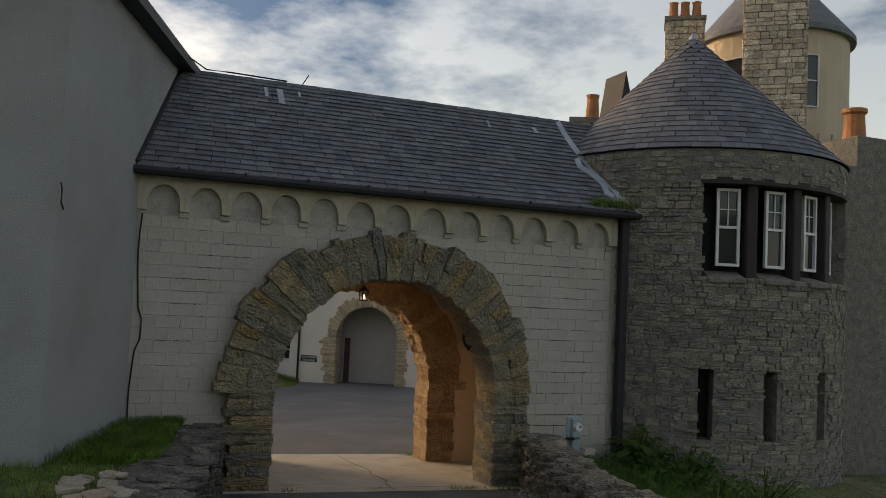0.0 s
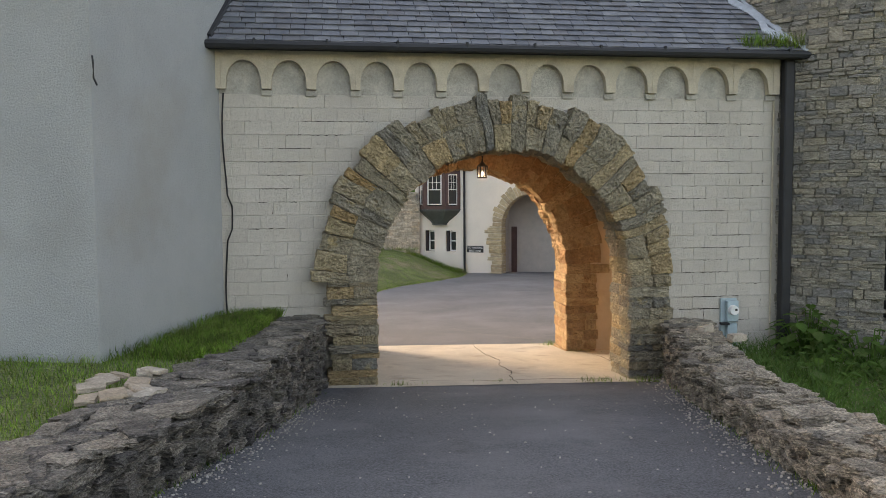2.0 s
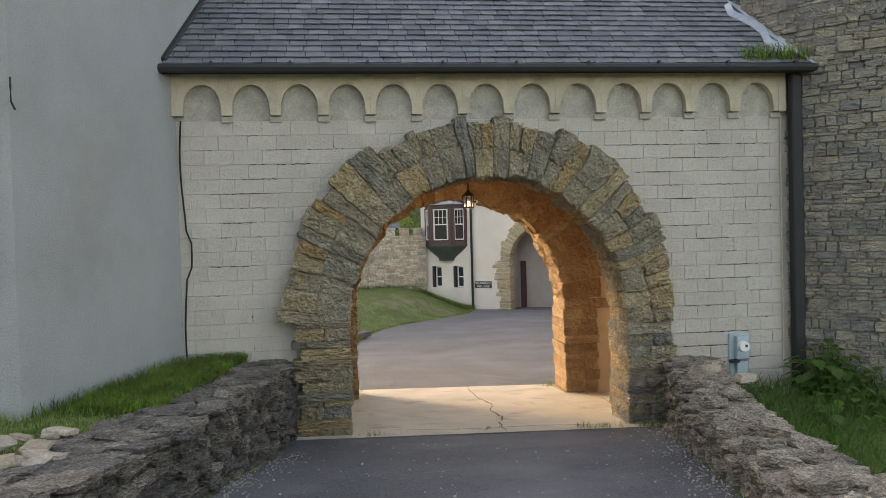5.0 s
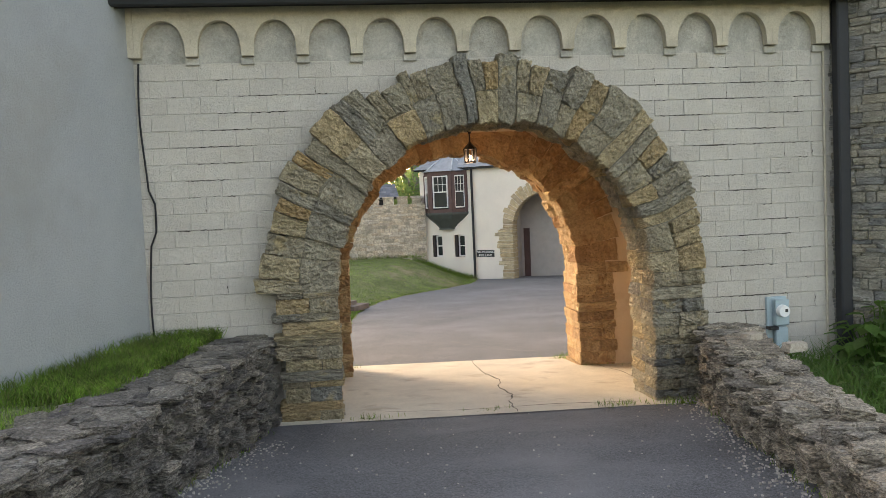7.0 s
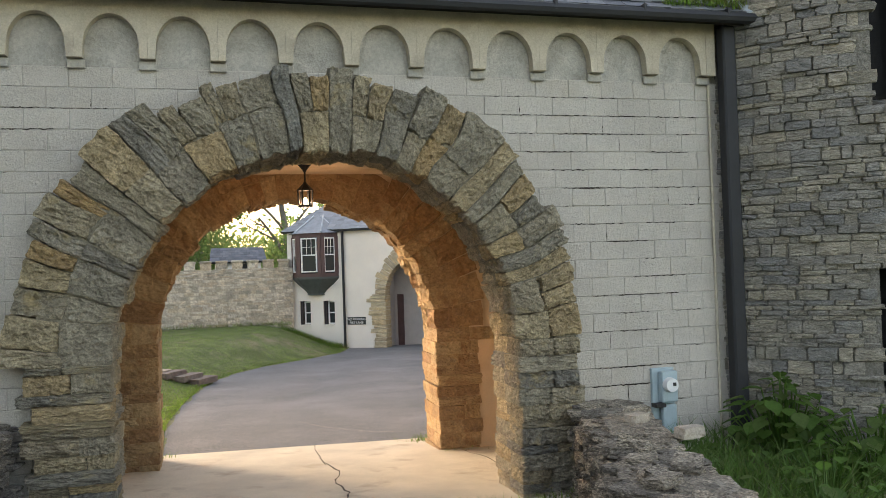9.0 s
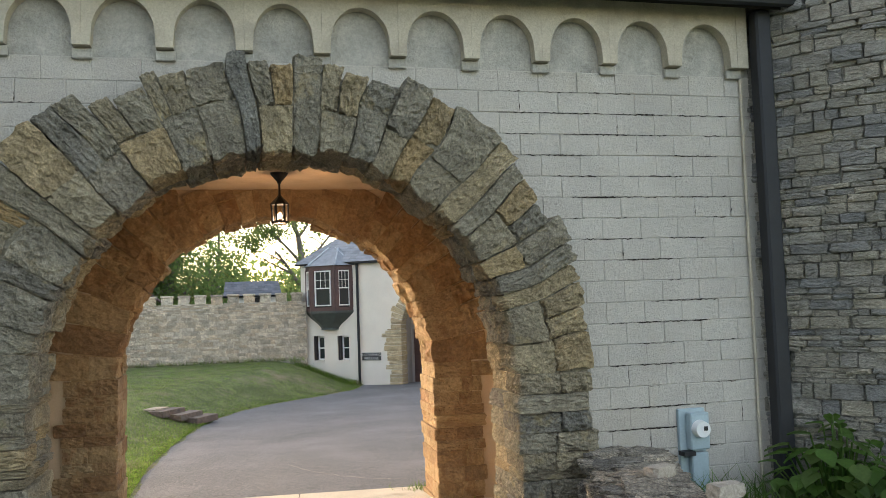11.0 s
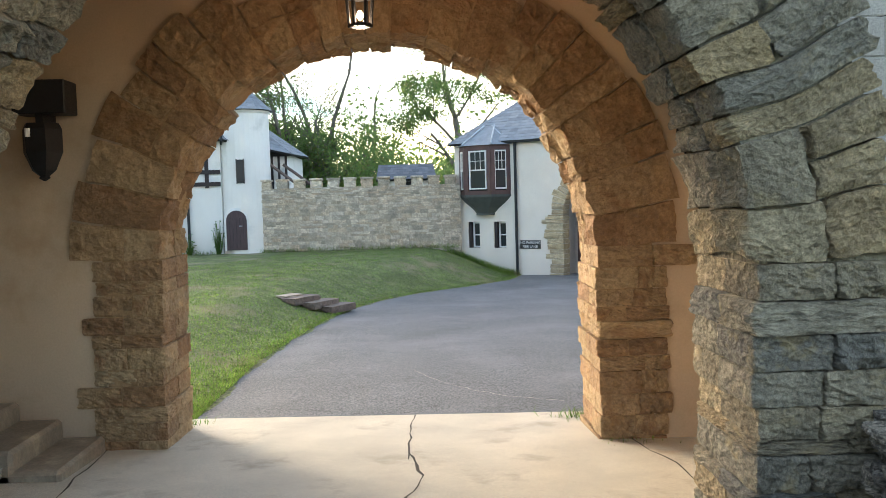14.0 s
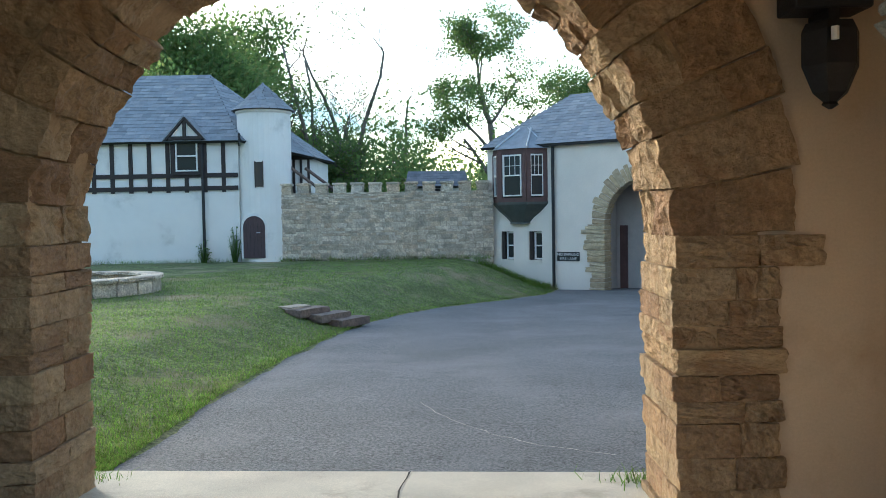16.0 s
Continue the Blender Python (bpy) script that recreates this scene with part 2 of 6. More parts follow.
M["grass"] = material("lawn_soil_and_grass", [(0.15, 0.18, 0.06)], rough=0.95, vary=0.4, scale=1.4, fine=8, bump=0.9, dist=0.06, speck=0.6, stain=(0.25, 0.22, 0.13), stain_at=(0.53, 0.66), stain_scale=0.5)
M["blade"] = material("grass_blades", [(0.14, 0.265, 0.03), (0.23, 0.385, 0.05), (0.11, 0.20, 0.03), (0.29, 0.32, 0.10), (0.18, 0.33, 0.04)], island=True, rough=0.7, vary=0.55, scale=2.2, fine=7, bump=0, speck=0.5, stain=(0.24, 0.21, 0.11), stain_at=(0.57, 0.70), stain_scale=0.5)
M["leaf"] = material("green_leaves", [(0.18, 0.27, 0.08), (0.22, 0.31, 0.09), (0.15, 0.24, 0.08), (0.30, 0.33, 0.11)], island=True, rough=0.6, vary=0.25, scale=0.5, bump=0)
M["bark"] = material("grey_bark", [(0.20, 0.175, 0.145)], rough=0.95, vary=0.4, scale=3, fine=15, bump=1.0, dist=0.04)
M["cream_house"] = material("cream_house_paint", [(0.79, 0.74, 0.655)], rough=0.9, vary=0.07, scale=0.8, fine=30, bump=0.5, dist=0.02)
# porch plaster, greyed so the colour carries the recess's shade
M["plaster_shaded"] = material("shaded_porch_plaster", [(0.46, 0.43, 0.40)], rough=0.9, vary=0.08)
M["mortar_tan"] = material("tan_mortar", [(0.42, 0.37, 0.30)], rough=0.95, vary=0.2, fine=30, bump=0.5)
M["mortar_arch"] = material("lime_mortar", [(0.30, 0.265, 0.19)], rough=0.95, vary=0.3, scale=6, fine=24, bump=1.0, dist=0.03)
M["mortar_sand"] = material("sandy_mortar", [(0.38, 0.25, 0.125)], rough=0.95, vary=0.2, scale=5, fine=30, bump=0.8, dist=0.02)
M["gravel"] = material("pale_gravel", [(0.30, 0.28, 0.25), (0.50, 0.47, 0.42)], island=True, rough=0.9, vary=0.1, bump=0)
M["leaf_near"] = material("broad_green_leaves", [(0.11, 0.21, 0.04), (0.15, 0.27, 0.055), (0.09, 0.17, 0.035), (0.18, 0.25, 0.07)], island=True, rough=0.5, vary=0.2, scale=6, fine=30, bump=0.2)
M["crack"] = material("dark_crack", [(0.05, 0.04, 0.03)], rough=1, bump=0)
M["clay"] = material("clay_chimney_pot", [(0.45, 0.20, 0.08)], rough=0.8)
M["cream"] = material("cream_render", [(0.62, 0.52, 0.38)], rough=0.9, vary=0.1, scale=0.8)
M["door"] = material("dark_plank_door", [(0.07, 0.045, 0.05)], rough=0.6, vary=0.25, scale=3, fine=30, stretch=(6, 6, 1))
M["signblack"] = material("black_sign_paint", [(0.02, 0.022, 0.022)], rough=0.5, bump=0)
for key in ("leaf", "blade", "leaf_near"):
    # thin leaves let part of the light through
    lt = M[key].node_tree
    bs, out = lt.nodes["Principled BSDF"], lt.nodes["Material Output"]
    tr, mixer = lt.nodes.new("ShaderNodeBsdfTranslucent"), lt.nodes.new("ShaderNodeMixShader")
    mixer.inputs[0].default_value = 0.65
    lt.links.new(bs.inputs["Base Color"].links[0].from_socket, tr.inputs["Color"])
    lt.links.new(bs.outputs[0], mixer.inputs[1])
    lt.links.new(tr.outputs[0], mixer.inputs[2])
    lt.links.new(mixer.outputs[0], out.inputs["Surface"])
glass = bpy.data.materials.new("window_glass")
glass.use_nodes = True
gb = glass.node_tree.nodes["Principled BSDF"]
gb.inputs["Base Color"].default_value, gb.inputs["Roughness"].default_value = (0.03, 0.035, 0.04, 1), 0.06
M["glass"] = glass
bulb = bpy.data.materials.new("lit_bulb")
bulb.use_nodes = True
bb = bulb.node_tree.nodes["Principled BSDF"]
bb.inputs["Emission Color"].default_value, bb.inputs["Emission Strength"].default_value = (1.0, 0.72, 0.40, 1), 14.0
M["bulb"] = bulb


# ---- building helpers ----
def link(name, data, mat, parent=None, label="", matrix=None):
    ob = new(name, data)
    if mat and not data.materials:
        data.materials.append(M[mat])
    if parent:
        ob.parent = parent
    if matrix is not None:
        ob.matrix_basis = matrix
    return tagged(ob, label)


def part(name, bm, mat, parent=None, label="", matrix=None, smooth=False):
    me = bpy.data.meshes.new(name)
    bm.to_mesh(me)
    bm.free()
    if smooth:
        me.shade_smooth()
    return link(name, me, mat, parent, label, matrix)


def thing(name, label, category, at=(0, 0, 0), turn=0, group="", kind=""):
    ob = new(name)
    ob.matrix_basis = pose(*at, 0, 0, turn)
    ob.empty_display_size = 0.2
    return tagged(ob, label, category, group, kind)


def box(bm, x0, x1, y0, y1, z0, z1, bevel=0.0):
    v = bmesh.ops.create_cube(bm, size=1, matrix=Matrix.LocRotScale(((x0 + x1) / 2, (y0 + y1) / 2, (z0 + z1) / 2), None, (x1 - x0, y1 - y0, z1 - z0)))["verts"]
    if bevel:
        es = list({e for w in v for e in w.link_edges})
        bmesh.ops.bevel(bm, geom=es, offset=bevel, segments=1, affect="EDGES", profile=0.5)
    return bm


def boxed(x0, x1, y0, y1, z0, z1, bevel=0.0):
    return box(bmesh.new(), x0, x1, y0, y1, z0, z1, bevel)


def tube(bm, points, radius, sides=8, radii=None):
    """A round bar along points."""
    rings = []
    pts = [Vector(p) for p in points]
    for i, p in enumerate(pts):
        d = (pts[min(i + 1, len(pts) - 1)] - pts[max(i - 1, 0)]).normalized()
        a = d.orthogonal().normalized()
        b = d.cross(a)
        r = radii[i] if radii else radius
        rings.append([bm.verts.new(p + (a * math.cos(k * 2 * math.pi / sides) + b * math.sin(k * 2 * math.pi / sides)) * r) for k in range(sides)])
    for i in range(len(rings) - 1):
        q, r2 = rings[i], rings[i + 1]
        # line the rings up, so that the bar does not twist
        s = min(range(sides), key=lambda k: (q[0].co - r2[k].co).length)
        for k in range(sides):
            bm.faces.new((q[k], q[(k + 1) % sides], r2[(k + 1 + s) % sides], r2[(k + s) % sides]))
    bm.faces.new(rings[0][::-1])
    bm.faces.new(rings[-1])
    return bm


def lathe(bm, profile, sides=24, at=(0, 0), close=True):
    rings = [[bm.verts.new((at[0] + r * math.cos(k * 2 * math.pi / sides), at[1] + r * math.sin(k * 2 * math.pi / sides), z)) for k in range(sides)] for r, z in profile]
    for i in range(len(rings) - 1):
        for k in range(sides):
            bm.faces.new((rings[i][k], rings[i][(k + 1) % sides], rings[i + 1][(k + 1) % sides], rings[i + 1][k]))
    if close:
        bm.faces.new(rings[0][::-1])
        bm.faces.new(rings[-1])
    return bm


def prism(bm, outline, y0, y1, axis="y"):
    """An outline in x, z drawn through from y0 to y1 (or in x, y through z)."""
    f = (lambda p, d: (p[0], d, p[1])) if axis == "y" else (lambda p, d: (p[0], p[1], d)) if axis == "z" else (lambda p, d: (d, p[0], p[1]))
    a, b = [bm.verts.new(f(p, y0)) for p in outline], [bm.verts.new(f(p, y1)) for p in outline]
    n = len(outline)
    bm.faces.new(a)
    bm.faces.new(b[::-1])
    for i in range(n):
        bm.faces.new((a[i], b[i], b[(i + 1) % n], a[(i + 1) % n]))
    bmesh.ops.recalc_face_normals(bm, faces=bm.faces)
    return bm


def bedding(me, where):
    """Stores the stone's own axes, first across its layers, for the grain of its material."""
    me.attributes.new("grain", "FLOAT_VECTOR", "POINT").data.foreach_set("vector", [c for p in where for c in p])


def stone_mesh(seed, cuts, amp, keep=0.92, rugged=0.0):
    """A rough stone that fills a unit cube."""
    bm = bmesh.new()
    bmesh.ops.create_cube(bm, size=1)
    bmesh.ops.subdivide_edges(bm, edges=bm.edges[:], cuts=cuts, use_grid_fill=True)
    off = Vector((seed * 7.3, seed * 3.1, seed * 5.7))
    for v in bm.verts:
        c = v.co.copy()
        r = Vector((abs(c.x), abs(c.y), abs(c.z)))
        k = sum(1 for a in r if a > 0.49)
        v.co *= (1.0, (1 + keep) / 2, keep)[k - 1] if k else 1.0
        v.co += noise.noise_vector(c * 2.2 + off) * amp + noise.noise_vector(c * 5 + off) * amp * 0.4
        if rugged:
            v.co += c.normalized() * (abs(noise.noise(c * 6 + off)) + 0.5 * abs(noise.noise(c * 13 + off)) - 0.35) * rugged
    me = bpy.data.meshes.new("stone")
    bm.to_mesh(me)
    bm.free()
    bedding(me, [(v.co.z * 0.19 + seed * 0.91, v.co.x * 0.42 + seed * 1.7, v.co.y * 0.4) for v in me.vertices])
    return me


def pool(mat, count, cuts, amp, seed=0, keep=0.92, rugged=0.0):
    out = []
    for i in range(count):
        me = stone_mesh(seed + i, cuts, amp, keep, rugged)
        me.materials.append(M[mat])
        out.append(me)
    return out


def place(name, me, parent, centre, size, turn=None):
    ob = new(name, me)
    ob.parent = parent
    ob.matrix_basis = Matrix.LocRotScale(centre, turn, size)
    return ob


class Pile:
    """Many stones joined into one mesh."""
    def __init__(self, meshes):
        self.src = [(np.array([v.co for v in m.vertices]), [tuple(p.vertices) for p in m.polygons]) for m in meshes]
        self.v, self.f, self.n = [], [], 0

    def add(self, centre, size, turn=None):
        v, f = random.choice(self.src)
        m = np.array(Matrix.LocRotScale(centre, turn, size))
        self.v.append(v @ m[:3, :3].T + m[:3, 3])
        self.f.extend(tuple(i + self.n for i in q) for q in f)
        self.n += len(v)

    def done(self, name, mat, parent, label=""):
        if not self.n:
            return None
        me = bpy.data.meshes.new(name)
        me.from_pydata(np.concatenate(self.v).tolist(), [], self.f)
        return tagged(link(name, me, mat, parent, label), kind="stuff")


def arch_outline(x0, x1, z0, z1, cx, r, spring, foot, steps=28):
    """A wall's outline with an arched opening that reaches down to its foot."""
    pts = [(x0, z0), (cx - r, z0), (cx - r, spring)]
    pts += [(cx - r * math.cos(a), spring + r * math.sin(a)) for a in (math.pi * k / steps for k in range(1, steps))]
    pts += [(cx + r, spring), (cx + r, z0), (x1, z0), (x1, z1), (x0, z1)]
    return pts


# ---- the plan: ground heights ----
def road_z(y):
    return 0.28 + 0.125 * (14.3 - y)


def floor_z(x, y):
    return 0.30 - 0.058 * (y - 14.3) - 0.02 * (x - 4.7)


def yard_z(y):
    return max(0.02 - 0.037 * (y - 19.2), -1.1)


DRIVE = [(19.0, 2.78), (22.8, 2.73), (26.2, 2.93), (29.5, 3.26), (32.1, 3.71), (34.4, 4.39), (36.7, 5.5), (38.7, 7.0), (41.5, 8.8), (44.7, 9.7), (60, 9.7)]
LEFT_FACE = [(-8, -3.0), (3, -0.7), (7.7, 0.55), (10.7, 1.25), (14.3, 1.85)]      # y, x of the low walls' road faces
RIGHT_FACE = [(-8, 2.2), (3, 4.05), (5.7, 4.84), (9.1, 5.82), (11.7, 6.5), (14.3, 7.35)]
LEFT_TOP = [(-8, 2.6), (7, 1.62), (9.0, 1.52), (13.8, 1.40), (14.3, 1.40)]           # y, z of their tops
RIGHT_TOP = [(-8, 3.2), (4.8, 1.70), (8.5, 1.30), (10.4, 1.17), (14.3, 1.15)]


def along(table, v):
    return float(np.interp(v, [a for a, _ in table], [b for _, b in table]))


def lawn_z(x, y):
    d = max(along(DRIVE, y) - x, 0)
    s = min(d / (2.5 + 1.5 * min(max((y - 35) / 7, 0), 1)), 1.0)
    s = s * s * (3 - 2 * s)
    a = yard_z(y)
    return a + 0.02 + s * (0.22 - a)


def ground_z(x, y):
    if y < 14.45:
        if x < along(LEFT_FACE, y) - 0.3:
            return max(1.42, road_z(y) - 0.3) if y < 7 else 1.42
        if x > along(RIGHT_FACE, y) + 0.3:
            return max(0.55, min(road_z(y) - 0.5, 1.2)) - 0.04 * max(x - 8, 0)
        return road_z(y) - 0.06
    if y < 19.0:
        return floor_z(4.7, y) - 0.3
    if x > along(DRIVE, y):
        return yard_z(y) - 0.05
    return lawn_z(x, y)


def sheet(xs, ys, f):
    bm = bmesh.new()
    g = [[bm.verts.new((x, y, f(x, y))) for x in xs] for y in ys]
    for j in range(len(ys) - 1):
        for i in range(len(xs) - 1):
            bm.faces.new((g[j][i], g[j][i + 1], g[j + 1][i + 1], g[j + 1][i]))
    return bm


far = [4, 9, 18, 35, 70, 140, 300, 700]
gx = [-12 - d for d in far[::-1]] + list(np.arange(-12, 16.01, 0.25)) + [16 + d for d in far]
gy = [-8 - d for d in far[::-1]] + list(np.arange(-8, 50.01, 0.3)) + [50 + d for d in far]
tagged(part("ground", sheet(gx, gy, ground_z), "grass", smooth=True), "green lawn and rough grass round the buildings", "ground", kind="structure")


def road_sheet(y0, y1, left, right, top, n=10):
    bm = bmesh.new()
    rows = []
    for y in np.arange(y0, y1 + 0.01, 0.4):
        a, b = left(y), right(y)
        rows.append([bm.verts.new((a + (b - a) * i / n, y, top(a + (b - a) * i / n, y) + 0.012 * noise.noise((i * 0.7, y * 0.5, 3)))) for i in range(n + 1)])
    for p, q in zip(rows, rows[1:]):
        for i in range(n):
            bm.faces.new((p[i], p[i + 1], q[i + 1], q[i]))
    return bm


tagged(part("road_approach", road_sheet(-8, 14.4, lambda y: along(LEFT_FACE, y) - 0.15, lambda y: along(RIGHT_FACE, y) + 0.15, lambda x, y: road_z(y) + (floor_z(x, y) - road_z(y)) * min(max((y - 12.6) / 1.4, 0), 1)), "asphalt", smooth=True),
       "dark grey asphalt drive sloping down to the archway", "road", kind="structure")
courtyard_drive = tagged(part("road_courtyard", road_sheet(19.0, 60, lambda y: along(DRIVE, y) + 0.05 * math.sin(y * 3.1) + 0.03 * math.sin(y * 7.7), lambda y: 26.0, lambda x, y: yard_z(y) + (floor_z(x, y) - yard_z(y)) * min(max((20.5 - y) / 1.4, 0), 1) * (1 if x < 9 else 0), 16), "asphalt_yard", smooth=True),
       "grey asphalt drive curving across the courtyard", "road", kind="structure")
floor = tagged(part("floor", sheet(list(np.linspace(0.9, 8.1, 13)), list(np.linspace(14.0, 19.12, 11)), lambda x, y: floor_z(x, y) + 0.010), "concrete"),
               "worn pale concrete floor of the archway", "floor", kind="structure")


def crack(points, width, name="crack", top=None, mat="crack", owner=None, label="dark crack in the concrete"):
    bm = bmesh.new()
    fine = []
    for a, b in zip(points, points[1:]):
        for k in range(5):
            t = k / 5
            fine.append((a[0] + (b[0] - a[0]) * t + random.uniform(-0.025, 0.025), a[1] + (b[1] - a[1]) * t))
    fine.append(points[-1])
    rows = []
    for i, (x, y) in enumerate(fine):
        w = width * random.uniform(0.3, 1.3)
        rows.append([bm.verts.new((x + s * w / 2, y + s * w * 0.35, (top(x, y) if top else floor_z(x, y)) + 0.014)) for s in (-1, 1)])
    for p, q in zip(rows, rows[1:]):
        bm.faces.new((p[0], p[1], q[1], q[0]))
    return part(name, bm, mat, owner or floor, label)


crack([(5.06, 19.1), (5.02, 18.2), (5.0, 17.2)], 0.014, "joint")
crack([(5.0, 17.4), (5.12, 16.7), (4.95, 16.0), (5.02, 15.3), (4.86, 14.7), (4.82, 14.05)], 0.022)
crack([(7.0, 18.0), (7.15, 16.9), (7.1, 15.9)], 0.012)
crack([(2.3, 17.9), (2.45, 16.6), (2.6, 15.4)], 0.016)
crack([(5.06, 21.9), (5.42, 20.89), (5.77, 20.28), (6.17, 19.8), (6.72, 19.44)], 0.008, top=lambda x, y: yard_z(y) + 0.008, mat="gravel", owner=courtyard_drive, label="thin pale crack filled with grit")
crack([(3.2, 14.5), (4.2, 14.35), (5.4, 14.42), (6.4, 14.3)], 0.02)

# ---- gatehouse walls ----
CX, RI, SPR = 4.69, 2.01, 1.94          # the front arch
RX, RR, RSPR = 4.81, 1.93, 1.83         # the rear arch
FRONT, REAR = 14.6, 17.82
wall_front = tagged(part("wall_front", prism(bmesh.new(), arch_outline(0.2, 9.9, -0.4, 5.5, CX, RI + 0.06, SPR, 0), FRONT - 0.046, 15.1), "mortar"),
                    "cream painted block wall pierced by a round stone arch", "wall", kind="structure")
wall_rear = tagged(part("wall_rear", prism(bmesh.new(), arch_outline(0.9, 8.3, -0.4, 5.5, RX, RR + 0.06, RSPR, 0), REAR, 18.62), "plaster"),
                   "plastered rear wall of the archway with a stone arch", "wall", kind="structure")
tagged(part("wall_passage_west", boxed(0.55, 0.9, 15.1, 18.62, -0.4, 5.5), "plaster"), "plastered side wall of the archway", "wall", kind="structure")
tagged(part("wall_passage_east", boxed(8.1, 8.45, 15.1, REAR, -0.4, 5.5), "plaster"), "plastered side wall of the archway", "wall", kind="structure")
tagged(part("ceiling", boxed(0.9, 8.1, 15.1, REAR, 4.10, 4.25), "plaster"), "flat plastered ceiling of the archway", "ceiling", kind="structure")

# painted blocks on the front wall, laid in running bond
def block_mesh(w, h):
    bm = boxed(-w / 2, w / 2, -0.03, 0.03, -h / 2, h / 2, 0.007)
    me = bpy.data.meshes.new("block")
    bm.to_mesh(me)
    bm.free()
    me.materials.append(M["block"])
    return me


BLOCKS = {w: block_mesh(w + 0.003, 0.2012) for w in (0.395, 0.195)}
for row in range(24):
    z = 0.62 + 0.2035 * row
    if z > 4.85:
        break
    if row % 2:
        spans = [(0.42, 0.195)] + [(0.72 + 0.4 * k, 0.395) for k in range(23)]
    else:
        spans = [(0.52 + 0.4 * k, 0.395) for k in range(24)]
    for c, w in spans:
        if c + w / 2 > 9.78:
            continue
        d = math.hypot(c - CX, max(z - SPR, 0)) if z > SPR - 0.3 else abs(c - CX)
        if d < (2.50 if z > SPR - 0.3 else 2.35):
            continue
        ob = new("block", BLOCKS[w])
        ob.parent = wall_front
        ob.matrix_basis = pose(c, FRONT - 0.026 + random.uniform(-0.004, 0.004), z, random.uniform(-0.5, 0.5), random.uniform(-0.2, 0.2), random.uniform(-0.35, 0.35)) @ Matrix.Diagonal((random.uniform(0.992, 1.012), 1, random.uniform(0.987, 1.012), 1))

# corbel table under the eave
corbels = thing("corbel_table", "cream painted row of small blind arches below the eave", "trim", kind="structure")
PENDANTS = [0.40] + [1.066 + 0.664 * k for k in range(6)] + [5.06 + 0.693 * k for k in range(7)]


def corbel_bay():
    """Half a pendant, a blind arch and half a pendant, one unit wide."""
    r, n = 0.385, 16
    pts = [(-0.5, 4.86), (-0.395, 4.86), (-r, 4.97)]
    pts += [(-r * math.cos(a), 4.97 + 0.32 * math.sin(a)) for a in (math.pi * k / n for k in range(1, n))]
    pts += [(r, 4.97), (0.395, 4.86), (0.5, 4.86), (0.5, 5.50), (-0.5, 5.50)]
    bm = prism(bmesh.new(), pts, FRONT - 0.17, FRONT - 0.05)
    me = bpy.data.meshes.new("corbel_arch")
    bm.to_mesh(me)
    bm.free()
    me.materials.append(M["trim"])
    return me


bay = corbel_bay()
shelf = boxed(-0.085, 0.085, FRONT - 0.10, FRONT - 0.055, 4.77, 4.858, 0.008)
shelf_mesh = bpy.data.meshes.new("pendant_block")
shelf.to_mesh(shelf_mesh)
shelf.free()
shelf_mesh.materials.append(M["mortar"])
for p, q in zip(PENDANTS, PENDANTS[1:]):
    ob = new("corbel_arch", bay)
    ob.parent = corbels
    ob.matrix_basis = Matrix.LocRotScale(((p + q) / 2, 0, 0), None, (q - p - 0.002, 1, 1))
for p in PENDANTS[1:]:
    ob = new("pendant_block", shelf_mesh)
    ob.parent = corbels
    ob.location = (p + random.uniform(-0.01, 0.01), 0, random.uniform(-0.012, 0.0))
part("end_block", boxed(9.222, 9.34, FRONT - 0.17, FRONT - 0.05, 4.86, 5.5), "trim", corbels)
part("end_block", boxed(0.28, 0.398, FRONT - 0.17, FRONT - 0.05, 4.86, 5.5), "trim", corbels)


# ---- stone arches ----
FINE = [stone_mesh(i, 7, 0.04, 0.972, 0.065) for i in range(12)]
FLAT = [stone_mesh(i + 20, 7, 0.022, 0.985, 0.04) for i in range(10)]


def wedge(parent, mat, cx, spring, ri, ro, a0, a1, y0, y1):
    """One voussoir: a rough stone bent to its angle."""
    src = random.choice(FLAT if mat == "sand" else FINE)
    vs, layers = [], []
    shift, sway = random.uniform(0, 40), 0.06 if mat == "ring" else 0.04
    gap = 0.006 / ((ri + ro) / 2)
    am, ah, rm, rh = (a0 + a1) / 2, (a1 - a0) / 2 - gap, (ri + ro) / 2, (ro - ri) / 2 - 0.004
    for v in src.vertices:
        u, w, t = v.co.x * 2, v.co.z * 2, v.co.y
        a, r = am + ah * u, rm + rh * w
        y = (y0 + y1) / 2 + t * (y1 - y0)
        if w < -0.8:
            r += 0.05 * noise.noise((a * 9, y * 11, cx)) + 0.03 * noise.noise((a * 22, y * 25, cx))
        q = (r * math.cos(a) * 2.1, y * 1.3 + cx, r * math.sin(a) * 2.1)
        a += sway * noise.noise(q) / r
        r += sway * 0.5 * noise.noise((q[2], q[0], q[1]))
        vs.append((cx - r * math.cos(a), y, spring + r * math.sin(a)))
        layers.append((u * ah * rm + shift, w * rh, t * (y1 - y0)))
    me = bpy.data.meshes.new("voussoir")
    me.from_pydata(vs, [], [tuple(p.vertices) for p in src.polygons])
    bedding(me, layers)
    me.materials.append(M[mat])
    ob = new("voussoir", me)
    ob.parent = parent
    return ob


def through_wedge(parent, mat, cx, spring, ri, ro, a0, a1, y0, y1):
    """Two voussoirs, one behind the other."""
    m = y0 + (y1 - y0) * random.uniform(0.4, 0.62)
    wedge(parent, mat, cx, spring, ri, ro, a0, a1, y0, m)
    wedge(parent, mat, cx, spring, ri + random.uniform(-0.025, 0.03), ro - 0.06, a0, a1, m, y1)


